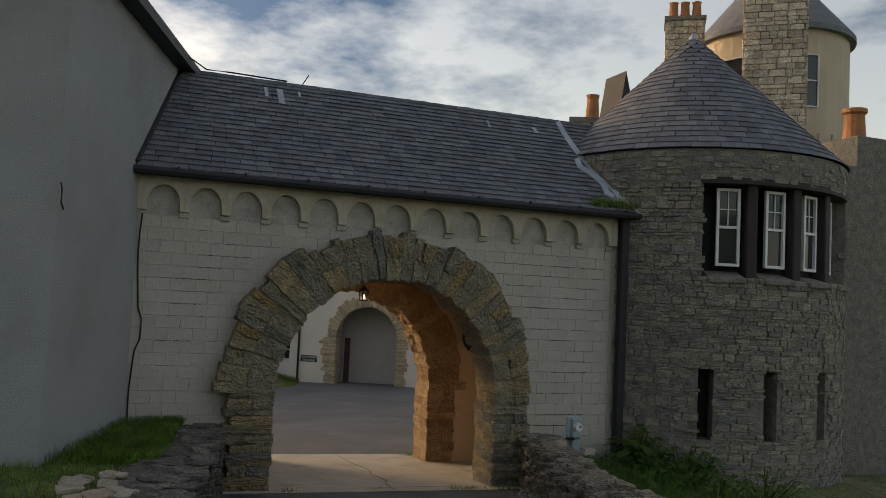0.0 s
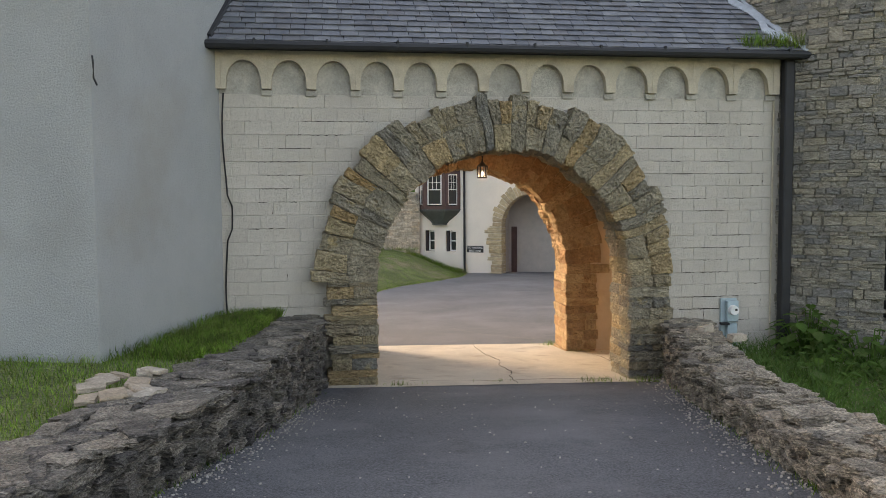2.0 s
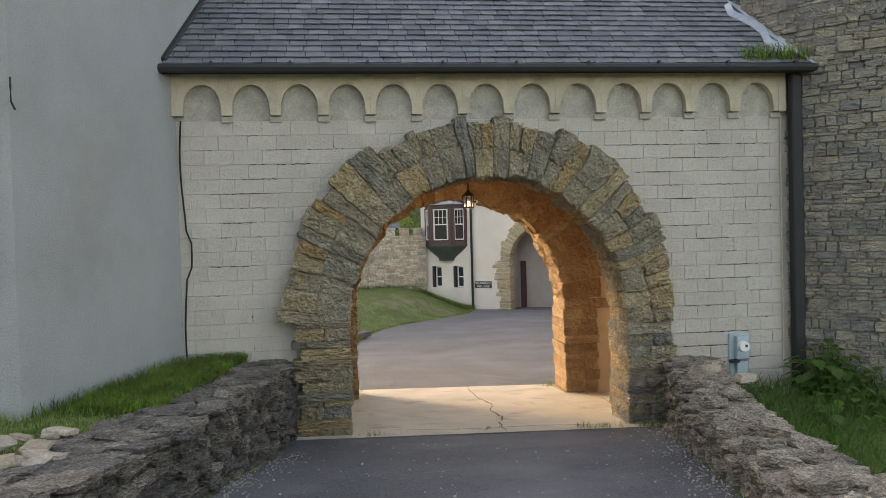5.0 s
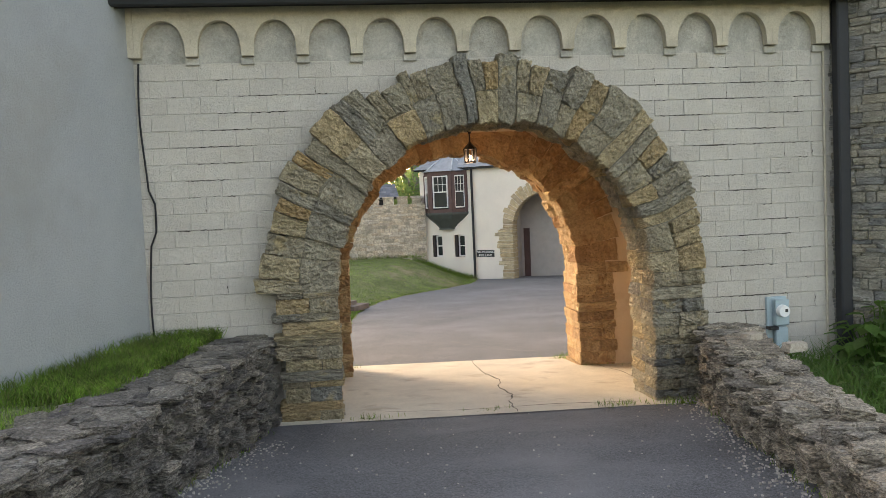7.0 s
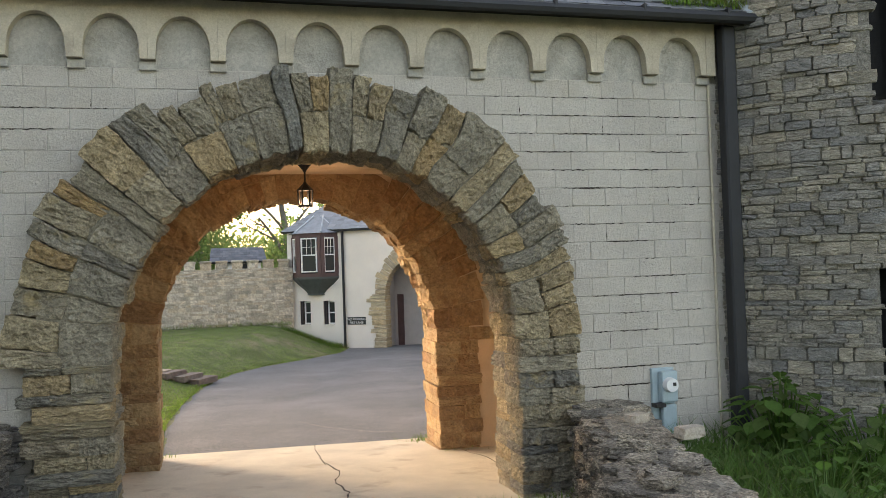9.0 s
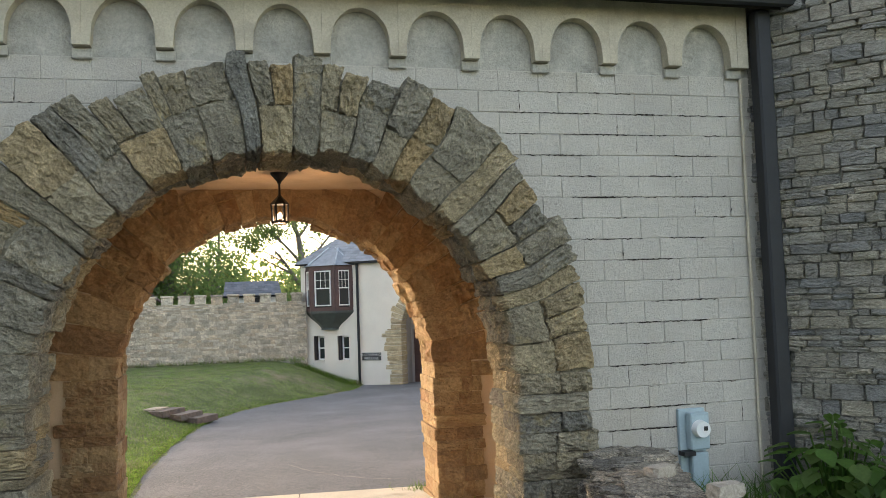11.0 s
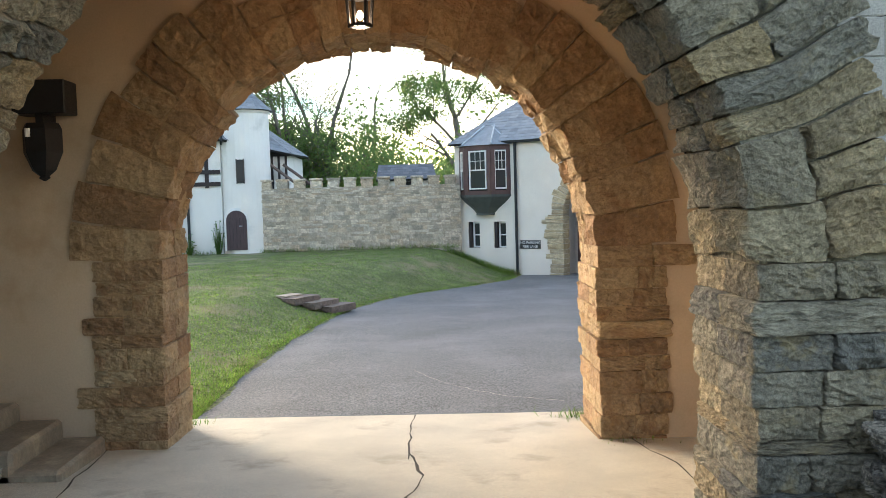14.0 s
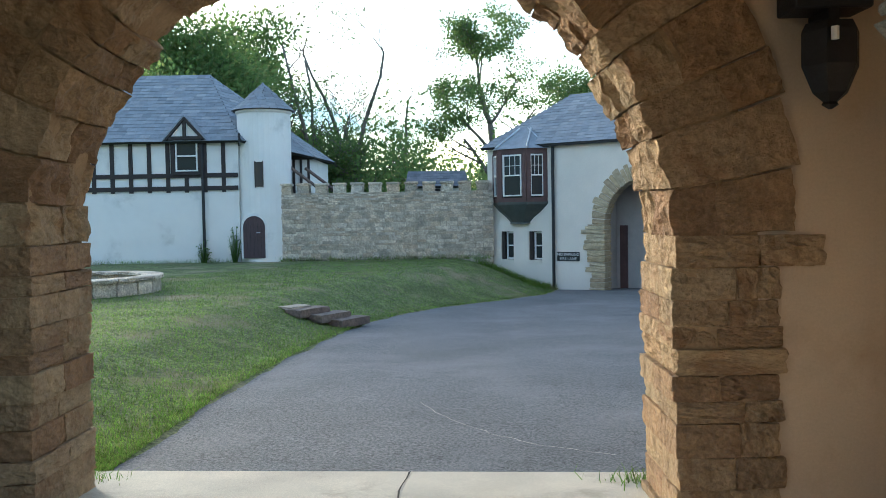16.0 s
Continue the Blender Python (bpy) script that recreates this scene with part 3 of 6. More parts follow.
def brick_in(parent, mat, x0, x1, y0, y1, z0, z1, g=0.006):
    return place("stone", random.choice(STONES[mat]), parent, ((x0 + x1) / 2, (y0 + y1) / 2, (z0 + z1) / 2), (x1 - x0 - g, y1 - y0, z1 - z0 - g))


STONES = {"ring": pool("ring", 12, 7, 0.036, 0, 0.972, 0.06), "sand": pool("sand", 12, 7, 0.026, 40, 0.982, 0.055)}
arch_front = thing("stone_arch", "rough grey and ochre stone arch round the gateway opening", "arch", kind="structure")
RING_OUT = [(0, 3.0), (0.5, 2.98), (1.0, 2.92), (1.57, 2.80), (2.2, 2.86), (2.7, 2.82), (3.15, 2.80)]      # the ring is heavier on one side
random.seed(5)
a = 0.0
while a < math.pi - 0.02:
    da = min(random.choice((random.uniform(0.06, 0.10), random.uniform(0.09, 0.15), random.uniform(0.12, 0.19))), math.pi - a)
    if math.pi - a - da < 0.06:
        da = math.pi - a
    ro = along(RING_OUT, a + da / 2) + random.uniform(-0.08, 0.07)
    y0 = 14.235 + random.uniform(-0.03, 0.03)
    if da > 0.12 or random.random() < 0.6:
        mid = random.uniform(2.32, 2.50)
        through_wedge(arch_front, "ring", CX, SPR, RI + random.uniform(-0.03, 0.02), mid, a, a + da, y0, 15.12)
        cut = random.uniform(0.35, 0.65) if da > 0.13 and random.random() < 0.7 else 1.0
        wedge(arch_front, "ring", CX, SPR, mid, ro, a, a + da * cut, y0 + random.uniform(-0.03, 0.03), 15.0)
        if cut < 1:
            wedge(arch_front, "ring", CX, SPR, mid, ro + random.uniform(-0.08, 0.06), a + da * cut, a + da, y0 + random.uniform(-0.03, 0.03), 15.0)
    else:
        through_wedge(arch_front, "ring", CX, SPR, RI + random.uniform(-0.03, 0.02), ro, a, a + da, y0, 15.12)
    a += da


def pier(parent, mat, inner, outer, z0, z1, y0, y1, hmin, hmax, teeth, split, rough, long=()):
    """Courses of stones from the opening's edge outwards."""
    z = z0
    s = 1 if outer > inner else -1
    while z < z1 - 0.02:
        h = random.uniform(hmin, hmax)
        if z1 - z - h < hmin * 0.7:
            h = z1 - z
        out = outer + s * (random.choice(teeth) + sum(w for at, w in long if z <= at < z + h))
        x, w = inner + random.uniform(-rough, rough), abs(out - inner)
        cuts = [0.0, 1.0] if random.random() > split else [0.0, random.uniform(0.35, 0.65), 1.0]
        for p, q in zip(cuts, cuts[1:]):
            xa, xb = sorted((x + s * w * p, x + s * w * q))
            dy = random.uniform(-rough, rough)
            if p == 0.0:
                m = y0 + (y1 - y0) * random.uniform(0.4, 0.6)
                brick_in(parent, mat, xa, xb, y0 + dy, m, z, z + h)
                brick_in(parent, mat, xa + random.uniform(0, rough), xb, m, y1, z, z + h)
            else:
                brick_in(parent, mat, xa, xb, y0 + dy, y1, z, z + h)
        z += h


pier(arch_front, "ring", CX - RI, 1.92, 0.12, SPR, 14.22, 15.12, 0.07, 0.19, [0, 0, 0.06, -0.07], 0.75, 0.022)
pier(arch_front, "ring", CX + RI, 7.46, 0.05, SPR, 14.22, 15.12, 0.07, 0.19, [0, 0.04, -0.08], 0.9, 0.022)
random.seed(17)
arch_rear = thing("stone_arch", "dressed ochre sandstone arch toothed into plaster", "arch", kind="structure")
a = 0.0
while a < math.pi - 0.02:
    da = min(random.uniform(0.09, 0.17), math.pi - a)
    if math.pi - a - da < 0.09:
        da = math.pi - a
    mid = a + da / 2
    ro = RR + random.uniform(0.68, 0.82)
    ro = min(ro, (4.08 - RSPR) / max(math.sin(mid), 0.3)) if math.sin(mid) > 0.75 else ro
    cut = ro if random.random() < 0.35 else RR + random.uniform(0.25, 0.5)
    through_wedge(arch_rear, "sand", RX, RSPR, RR + random.uniform(-0.03, 0.02), cut, a, a + da, 17.782 + random.uniform(-0.01, 0.01), 18.66)
    if cut < ro:
        wedge(arch_rear, "sand", RX, RSPR, cut, ro, a, a + da, 17.782 + random.uniform(-0.01, 0.01), 18.2)
    a += da
pier(arch_rear, "sand", RX - RR, 2.26, 0.02, RSPR, 17.78, 18.66, 0.11, 0.22, [0, 0, 0.03, -0.03], 0.9, 0.02, ((0.7, 0.13), (1.3, 0.06)))
pier(arch_rear, "sand", RX + RR, 7.40, -0.05, RSPR, 17.78, 18.66, 0.11, 0.22, [0, 0, 0.02, -0.02], 0.9, 0.02, ((1.64, 0.23),))

# ---- gatehouse roof ----
roof = thing("gatehouse_roof", "dark grey slate roof over the gateway wall", "roof", kind="structure")
EAVE_Y, EAVE_Z, RIDGE_Y, RIDGE_Z = 14.20, 5.52, 16.60, 7.70


def west_x(y):
    return 0.30 + 0.30 * (y - 14.41)


bm = bmesh.new()
q = [bm.verts.new(p) for p in [(west_x(EAVE_Y), EAVE_Y, EAVE_Z - 0.03), (9.75, EAVE_Y, EAVE_Z - 0.03), (10.4, RIDGE_Y, RIDGE_Z - 0.03), (west_x(RIDGE_Y), RIDGE_Y, RIDGE_Z - 0.03), (west_x(19.0), 19.0, EAVE_Z - 0.03), (10.4, 19.0, EAVE_Z - 0.03)]]
bm.faces.new((q[0], q[1], q[2], q[3]))
bm.faces.new((q[3], q[2], q[5], q[4]))
ex = bmesh.ops.extrude_face_region(bm, geom=bm.faces[:])
for v in [g for g in ex["geom"] if isinstance(g, bmesh.types.BMVert)]:
    v.co.z -= 0.10
bmesh.ops.recalc_face_normals(bm, faces=bm.faces)
part("roof_deck", bm, "timber", roof)


def slate_pool(mat, n, seed):
    out = []
    for i in range(n):
        random.seed(seed + i)
        bm = boxed(-0.5, 0.5, -0.5, 0.5, -0.5, 0.5)
        for v in bm.verts:
            v.co.x += random.uniform(-0.012, 0.012)
            v.co.y += random.uniform(-0.05, 0.05) if v.co.y < 0 else 0
        me = bpy.data.meshes.new("slate")
        bm.to_mesh(me)
        bm.free()
        me.materials.append(M[mat])
        out.append(me)
    return out


SLATES = slate_pool("slate", 6, 90)
random.seed(11)
slope = math.atan2(RIDGE_Z - EAVE_Z, RIDGE_Y - EAVE_Y)
length = math.hypot(RIDGE_Z - EAVE_Z, RIDGE_Y - EAVE_Y)
pile, count = Pile(SLATES), 0
rows = 21
for r in range(rows):
    s = length * (r + 0.5) / rows
    y, z = EAVE_Y + math.cos(slope) * s, EAVE_Z + math.sin(slope) * s
    x = west_x(y) + 0.02 - (r % 2) * 0.15
    end = 9.72 + 0.26 * s
    while x < end:
        w = random.uniform(0.20, 0.29)
        x0, x1 = max(x, west_x(y) + 0.02), min(x + w, end)
        x += w
        if x1 - x0 < 0.05:
            continue
        c = ((x0 + x1) / 2, y - 0.02, z + 0.018 + random.uniform(0, 0.004))
        e = Euler((slope - 0.16, random.uniform(-0.012, 0.012), random.uniform(-0.014, 0.014)))
        size = (x1 - x0 - 0.007, length / rows * 1.35, 0.014)
        if count < 300:
            place("slate", random.choice(SLATES), roof, c, size, e)
            count += 1
        else:
            pile.add(c, size, e)
pile.done("slating", "slate_far", roof, "upper courses of dark slates")
for k in range(28):
    x = 1.0 + k * 0.33
    part("ridge_tile", tube(bmesh.new(), [(x, RIDGE_Y, RIDGE_Z + 0.0), (x + 0.325, RIDGE_Y, RIDGE_Z + random.uniform(0.0, 0.012))], 0.075, 8), "slate", roof)

# ---- left building ----
west = thing("white_building", "white stuccoed building with dark overhanging eaves", "building")
corner, far_end = Vector((-0.65, 11.18)), Vector((1.62, 18.75))
side = Vector((-0.957, 0.29))
foot = [corner, far_end, far_end + side * 9, corner + side * 9]
bm = bmesh.new()
prism(bm, [tuple(p) for p in foot], 0.2, 7.75, "z")
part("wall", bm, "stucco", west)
d = (far_end - corner).normalized()
o = Vector((d.y, -d.x))
roofline = [corner + o * 0.28 - d * 0.35, far_end + o * 0.28 + d * 0.3, far_end + side * 9, corner + side * 9 - d * 0.35]
bm = bmesh.new()
prism(bm, [tuple(p) for p in roofline], 7.70, 7.86, "z")
part("eave", bm, "gutter", west, "dark overhanging eave board")
bm = bmesh.new()
vs = [bm.verts.new((p.x, p.y, 7.87)) for p in roofline]
top = [bm.verts.new((*(p + (-o) * k), 11.5)) for p, k in ((roofline[0], 4.5), (roofline[1], 4.5))]
bm.faces.new((vs[0], vs[1], top[1], top[0]))
bm.faces.new((vs[2], vs[3], top[0], top[1]))
bm.faces.new((vs[3], vs[0], top[0]))
bm.faces.new((vs[1], vs[2], top[1]))
part("roof", bm, "slate_far", west)

# ---- round stair tower ----
TC, TR = Vector((12.3, 16.1)), 3.25
tower = thing("round_tower", "round grey rubble stone tower with a conical slate roof", "tower")


def ring_wall(name, r0, r1, z0, z1, a0, a1, mat, parent, steps=48):
    bm = bmesh.new()
    n = max(3, int(steps * abs(a1 - a0) / 360))
    loops = []
    for k in range(n + 1):
        t = radians(a0 + (a1 - a0) * k / n)
        loops.append([bm.verts.new((TC.x + r * math.cos(t), TC.y + r * math.sin(t), z)) for r, z in ((r0, z0), (r1, z0), (r1, z1), (r0, z1))])
    for p, q in zip(loops, loops[1:]):
        for i in range(4):
            bm.faces.new((p[i], p[(i + 1) % 4], q[(i + 1) % 4], q[i]))
    bm.faces.new(loops[0])
    bm.faces.new(loops[-1][::-1])
    bmesh.ops.recalc_face_normals(bm, faces=bm.faces)
    return part(name, bm, mat, parent)


SLITS = [(-122.7, -117.7), (-100.5, -95.5), (-76.6, -71.6)]
WIN = (-122.6, -46.8)
Z = [-0.5, 1.22, 2.56, 4.32, 6.16, 6.80]
ring_wall("wall", TR - 0.5, TR + 0.012, Z[0], Z[1], 0, 360, "mortar_grey", tower)
for a0, a1 in ((SLITS[2][1] - 360 + 0.0, SLITS[0][0]), (SLITS[0][1], SLITS[1][0]), (SLITS[1][1], SLITS[2][0])):
    ring_wall("wall", TR - 0.5, TR + 0.012, Z[1], Z[2], a0, a1, "mortar_grey", tower)
ring_wall("wall", TR - 0.5, TR + 0.012, Z[2], Z[3], 0, 360, "mortar_grey", tower)
ring_wall("wall", TR - 0.5, TR + 0.012, Z[3], Z[4], WIN[1] - 360, WIN[0], "mortar_grey", tower)
ring_wall("wall", TR - 0.5, TR + 0.04, Z[4], Z[5], 0, 360, "mortar_grey", tower)
# black cylinder added to paint the darkness behind slits and windows
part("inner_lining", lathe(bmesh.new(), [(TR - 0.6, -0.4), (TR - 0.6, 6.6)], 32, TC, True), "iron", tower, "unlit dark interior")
TS = pool("tower", 14, 2, 0.06, 70, 0.92, 0.09)
random.seed(21)
pile, count = Pile(TS), 0
z = 0.0
while z < 6.74:
    h = random.choice((0.05, 0.06, 0.08, 0.10, 0.12, 0.15))
    a = -215.0
    while a < 5:
        w = random.uniform(0.10, 0.38)
        da = math.degrees(w / TR)
        mid, zm = a + da / 2, z + h / 2
        a += da
        if any(s0 - da * 0.35 < mid < s1 + da * 0.35 and Z[1] < zm < Z[2] for s0, s1 in SLITS):
            continue
        if Z[3] - 0.02 < zm < Z[4] and WIN[0] - da * 0.3 < mid < WIN[1] + da * 0.3:
            continue
        t = radians(mid)
        c = (TC.x + (TR - 0.02) * math.cos(t), TC.y + (TR - 0.02) * math.sin(t), zm)
        size = (w - 0.006, 0.12 + random.uniform(-0.045, 0.06), h - 0.005)
        e = Euler((random.uniform(-0.04, 0.04), random.uniform(-0.03, 0.03), t + math.pi / 2 + random.uniform(-0.05, 0.05)))
        if count < 300 and -152 < mid < -118 and 0.4 < z < 5.2:
            place("stone", random.choice(TS), tower, c, size, e)
            count += 1
        else:
            pile.add(c, size, e)
    z += h
pile.done("stonework", "tower_far", tower, "coursed grey rubble")
# conical roof with its courses of slates
apex, base_r, base_z = 10.05, TR + 0.07, 6.82
part("roof_deck", lathe(bmesh.new(), [(base_r - 0.03, base_z - 0.06), (0.02, apex - 0.04)], 40, TC), "timber", tower)
pile = Pile(SLATES)
n = 24
tilt = math.atan2(apex - base_z, base_r)
for r in range(n):
    f = (r + 0.5) / n
    rad, zz = base_r * (1 - f), base_z + (apex - base_z) * f
    k = max(8, int(2 * math.pi * rad / 0.27))
    for i in range(k):
        t = 2 * math.pi * (i + 0.5 * (r % 2) + random.uniform(-0.03, 0.03)) / k
        c = (TC.x + rad * math.cos(t), TC.y + rad * math.sin(t), zz + 0.012)
        pile.add(c, (2 * math.pi * rad / k * 0.975, 0.24, 0.014), Matrix.Rotation(t + math.pi / 2, 3, "Z").to_quaternion() @ Euler((tilt - 0.10, 0, 0)).to_quaternion())
pile.done("slating", "slate_far", tower, "dark slates in rings")
part("finial", lathe(bmesh.new(), [(0.12, apex - 0.12), (0.10, apex - 0.02), (0.03, apex + 0.08)], 10, TC), "lead", tower)

for x, w, l2 in ((2.55, 0.07, 0.35), (2.82, 0.12, 0.55), (3.2, 0.05, 0.2), (7.2, 0.05, 0.25), (8.3, 0.10, 0.22)):
    s0 = length - 0.25 - l2 if x < 5 else length * 0.8
    y, z = EAVE_Y + math.cos(slope) * s0, EAVE_Z + math.sin(slope) * s0
    part("lead_patch", boxed(-w / 2, w / 2, 0, l2, 0.050, 0.056), "lead", roof, "pale lead patch on the slates", pose(x, y, z, math.degrees(slope), 0, 0))

# ---- low dry-stone walls along the approach ----
DS = pool("dry", 14, 3, 0.07, 120, 0.93, 0.10)
TN = pool("tan", 14, 3, 0.07, 420, 0.93, 0.10)
random.seed(31)


def dry_wall(name, face, top, out, width, label, stones, mat, y0=2.0, y1=14.2):
    """out: +1 where the wall lies on the +x side of its road face, -1 on the other."""
    th = thing(name, label, "stone wall")
    bm = bmesh.new()
    loops = []
    for y in np.arange(y0, y1 + 0.05, 0.3):
        x, z = along(face, y) + out * 0.09, along(top, y) - 0.05
        loops.append([bm.verts.new(p) for p in ((x, y, road_z(y) - 0.4), (x + out * width, y, road_z(y) - 0.8), (x + out * width, y, z - 0.04), (x, y, z))])
    for p, q in zip(loops, loops[1:]):
        for i in range(4):
            bm.faces.new((p[i], p[(i + 1) % 4], q[(i + 1) % 4], q[i]))
    bm.faces.new(loops[0])
    bm.faces.new(loops[-1][::-1])
    bmesh.ops.recalc_face_normals(bm, faces=bm.faces)
    part("core", bm, "mortar_grey", th, "earth and rubble core")
    pile, count = Pile(stones), 0
    near = []
    z = 0.0
    while z < 2.4:
        h = random.choice((0.03, 0.04, 0.05, 0.06, 0.08, 0.10))
        y = y0
        while y < y1:
            w = random.uniform(0.08, 0.36)
            ym = y + w / 2
            y += w
            base, t = road_z(ym) - 0.06, along(top, ym)
            zz = z + 0.3 + 0.02 * math.sin(ym * 2.3)
            if zz < base or zz + h > t + 0.03:
                continue
            x = along(face, ym) + out * (0.10 + random.uniform(-0.07, 0.07))
            sl = (along(face, ym + 0.2) - along(face, ym - 0.2)) / 0.4
            e = Euler((random.uniform(-0.07, 0.07), random.uniform(-0.10, 0.10), -math.atan(sl) + random.uniform(-0.15, 0.15)))
            near.append(((x, ym, zz + h / 2), (random.uniform(0.2, 0.3), w * 0.99, h * 0.98), e))
        z += h * 0.95
    y = y0
    while y < y1:
        for k in range(6):
            w, dd = random.uniform(0.14, 0.48), random.uniform(0.14, 0.34)
            ym = y + random.uniform(0, 0.2)
            x = along(face, ym) + out * (0.04 + (k + 0.5) * width / 6 + random.uniform(-0.06, 0.06))
            near.append(((x, ym, along(top, ym) + random.uniform(-0.02, 0.04)), (dd, w, random.uniform(0.03, 0.065)), Euler((random.uniform(-0.07, 0.07), random.uniform(-0.07, 0.07), random.uniform(-0.6, 0.6)))))
        y += 0.2
    for c, s, e in near:
        if count < 300 and 7.5 < c[1] < 13.6 and (c[2] > along(top, c[1]) - 0.45):
            place("stone", random.choice(stones), th, c, s, e)
            count += 1
        else:
            pile.add(c, s, e)
    pile.done("stonework", mat, th, "thin weathered fieldstones")
    return th


dry_wall("low_stone_wall", LEFT_FACE, LEFT_TOP, -1, 0.75, "low dark dry-laid fieldstone wall holding up grass", DS, "dry_far")
dry_wall("low_stone_wall", RIGHT_FACE, RIGHT_TOP, 1, 0.62, "low crumbling dry-laid stone wall beside the drive", TN, "tan_far")
PS = pool("pale", 5, 2, 0.08, 160)
for k in range(13):
    x, y = random.uniform(-0.25, 0.35), random.uniform(8.7, 9.7)
    ob = place("loose_stone", random.choice(PS), None, (x, y, 1.58 + random.uniform(0, 0.05)), (random.uniform(0.12, 0.25), random.uniform(0.10, 0.22), 0.04), Euler((0.1, -0.1, random.uniform(0, 3))))
    tagged(ob, "pale loose limestone slab lying on the wall", "stone", "loose stones on the wall")
for x, y in ((7.55, 12.35), (7.45, 13.1)):
    ob = place("loose_stone", random.choice(PS), None, (x, y, 1.24), (0.24, 0.14, 0.10), Euler((0, 0, random.uniform(-0.5, 0.5))))
    tagged(ob, "pale squared stone lying on the crumbling wall", "stone", "loose stones on the wall")
for k in range(70):
    y = random.uniform(5.2, 12.0)
    x = along(RIGHT_FACE, y) + random.uniform(0.02, 0.5)
    ob = place("cap_stone", random.choice(TN), None, (x, y, along(RIGHT_TOP, y) + random.uniform(0.05, 0.11)), (random.uniform(0.13, 0.28), random.uniform(0.14, 0.32), random.uniform(0.07, 0.13)), Euler((random.uniform(-0.3, 0.3), random.uniform(-0.3, 0.3), random.uniform(0, 3))))
    tagged(ob, "rounded weathered stone loose on the low wall", "stone", "loose stones on the wall")

# ---- gatehouse fittings ----
gut = thing("gutter", "dark metal eave gutter with its downpipe", "gutter")
bm = bmesh.new()
tube(bm, [(0.22, 14.14, 5.46), (9.72, 14.14, 5.46)], 0.065, 8)
part("trough", bm, "gutter", gut)
for k in range(9):
    part("bracket", boxed(0.9 + k * 1.05, 0.93 + k * 1.05, 14.08, 14.3, 5.44, 5.55), "gutter", gut)
part("downpipe", boxed(9.36, 9.53, 14.29, 14.45, 0.5, 5.42, 0.02), "gutter", gut)
part("conduit", tube(bmesh.new(), [(9.29, FRONT - 0.08, 0.6), (9.29, FRONT - 0.08, 4.86)], 0.016), "trim", gut)
fl = thing("lead_flashing", "grey lead valley flashing between roof and tower", "flashing")
junction = [(TC.x - math.sqrt((TR + 0.06) ** 2 - (y - TC.y) ** 2), y, EAVE_Z + (y - EAVE_Y) * (RIDGE_Z - EAVE_Z) / (RIDGE_Y - EAVE_Y) + 0.06) for y in np.linspace(14.12, 16.5, 12)]
stray = [(p[0] - 0.16 - 0.10 * math.sin(i * 1.9), p[1], p[2] - 0.005) for i, p in enumerate(junction[1:7])]
for p in (junction, stray):
    bm = bmesh.new()
    rows2 = []
    for q in p:
        rows2.append([bm.verts.new((q[0] - 0.045, q[1], q[2])), bm.verts.new((q[0] + 0.06, q[1], q[2] + 0.06))])
    for a, b in zip(rows2, rows2[1:]):
        bm.faces.new((a[0], a[1], b[1], b[0]))
    ex = bmesh.ops.extrude_face_region(bm, geom=bm.faces[:])
    for v in [g for g in ex["geom"] if isinstance(g, bmesh.types.BMVert)]:
        v.co.z += 0.02
    bmesh.ops.recalc_face_normals(bm, faces=bm.faces)
    part("strip", bm, "lead", fl)
bm = bmesh.new()
vx = [(west_x(y) + 0.035, y, EAVE_Z + (y - EAVE_Y) * (RIDGE_Z - EAVE_Z) / (RIDGE_Y - EAVE_Y) + 0.05) for y in (EAVE_Y, 15.0, 15.8, RIDGE_Y)]
tube(bm, vx, 0.05, 6)
part("verge_strip", bm, "gutter", fl, "dark mortar fillet along the wall")
cable = thing("wire", "thin black cable running down the wall corner", "cable")
pts = [(west_x(14.5) + 0.10 + 0.03 * math.sin(z * 2.6) + (0.06 if 2.6 < z < 3.1 else 0), FRONT - 0.075, z) for z in np.arange(1.4, 4.9, 0.17)]
part("strand", tube(bmesh.new(), pts, 0.013, 6), "iron", cable)
hook = thing("wall_hook", "small black iron hook on the stuccoed corner", "hook")
part("arm", tube(bmesh.new(), [(-0.62, 11.14, 4.80), (-0.60, 11.08, 4.72), (-0.60, 11.08, 4.56), (-0.57, 11.10, 4.48)], 0.012, 6), "iron", hook)
lead_wire = thing("roof_cable", "black service cable strung to the roof ridge", "cable")
part("strand", tube(bmesh.new(), [(0.62, 15.1, 7.95), (1.0, 15.9, 7.86), (1.45, 16.55, 7.80), (1.9, 16.6, 7.82), (3.0, 16.6, 7.80)], 0.015, 6), "iron", lead_wire)
twig = thing("roof_spike", "short bent metal spike on the ridge", "spike")
part("rod", tube(bmesh.new(), [(3.3, 16.6, 7.76), (3.38, 16.6, 7.9), (3.42, 16.58, 7.98)], 0.012, 5), "iron", twig)

meter = thing("electric_meter", "blue-grey metal electric meter box on the wall", "meter")
part("backplate", boxed(8.40, 8.68, FRONT - 0.10, FRONT - 0.05, 0.62, 1.50, 0.006), "meter", meter)
part("box", boxed(8.47, 8.67, FRONT - 0.20, FRONT - 0.10, 1.12, 1.47, 0.012), "meter", meter)
part("lower_box", boxed(8.48, 8.66, FRONT - 0.18, FRONT - 0.10, 0.66, 1.09, 0.012), "meter", meter)
bm = bmesh.new()
bmesh.ops.create_cone(bm, cap_ends=True, segments=24, radius1=0.085, radius2=0.075, depth=0.08, matrix=pose(8.56, FRONT - 0.235, 1.32, 90, 0, 0))
part("dial_glass", bm, "white", meter, "round glass dial cover", smooth=False)
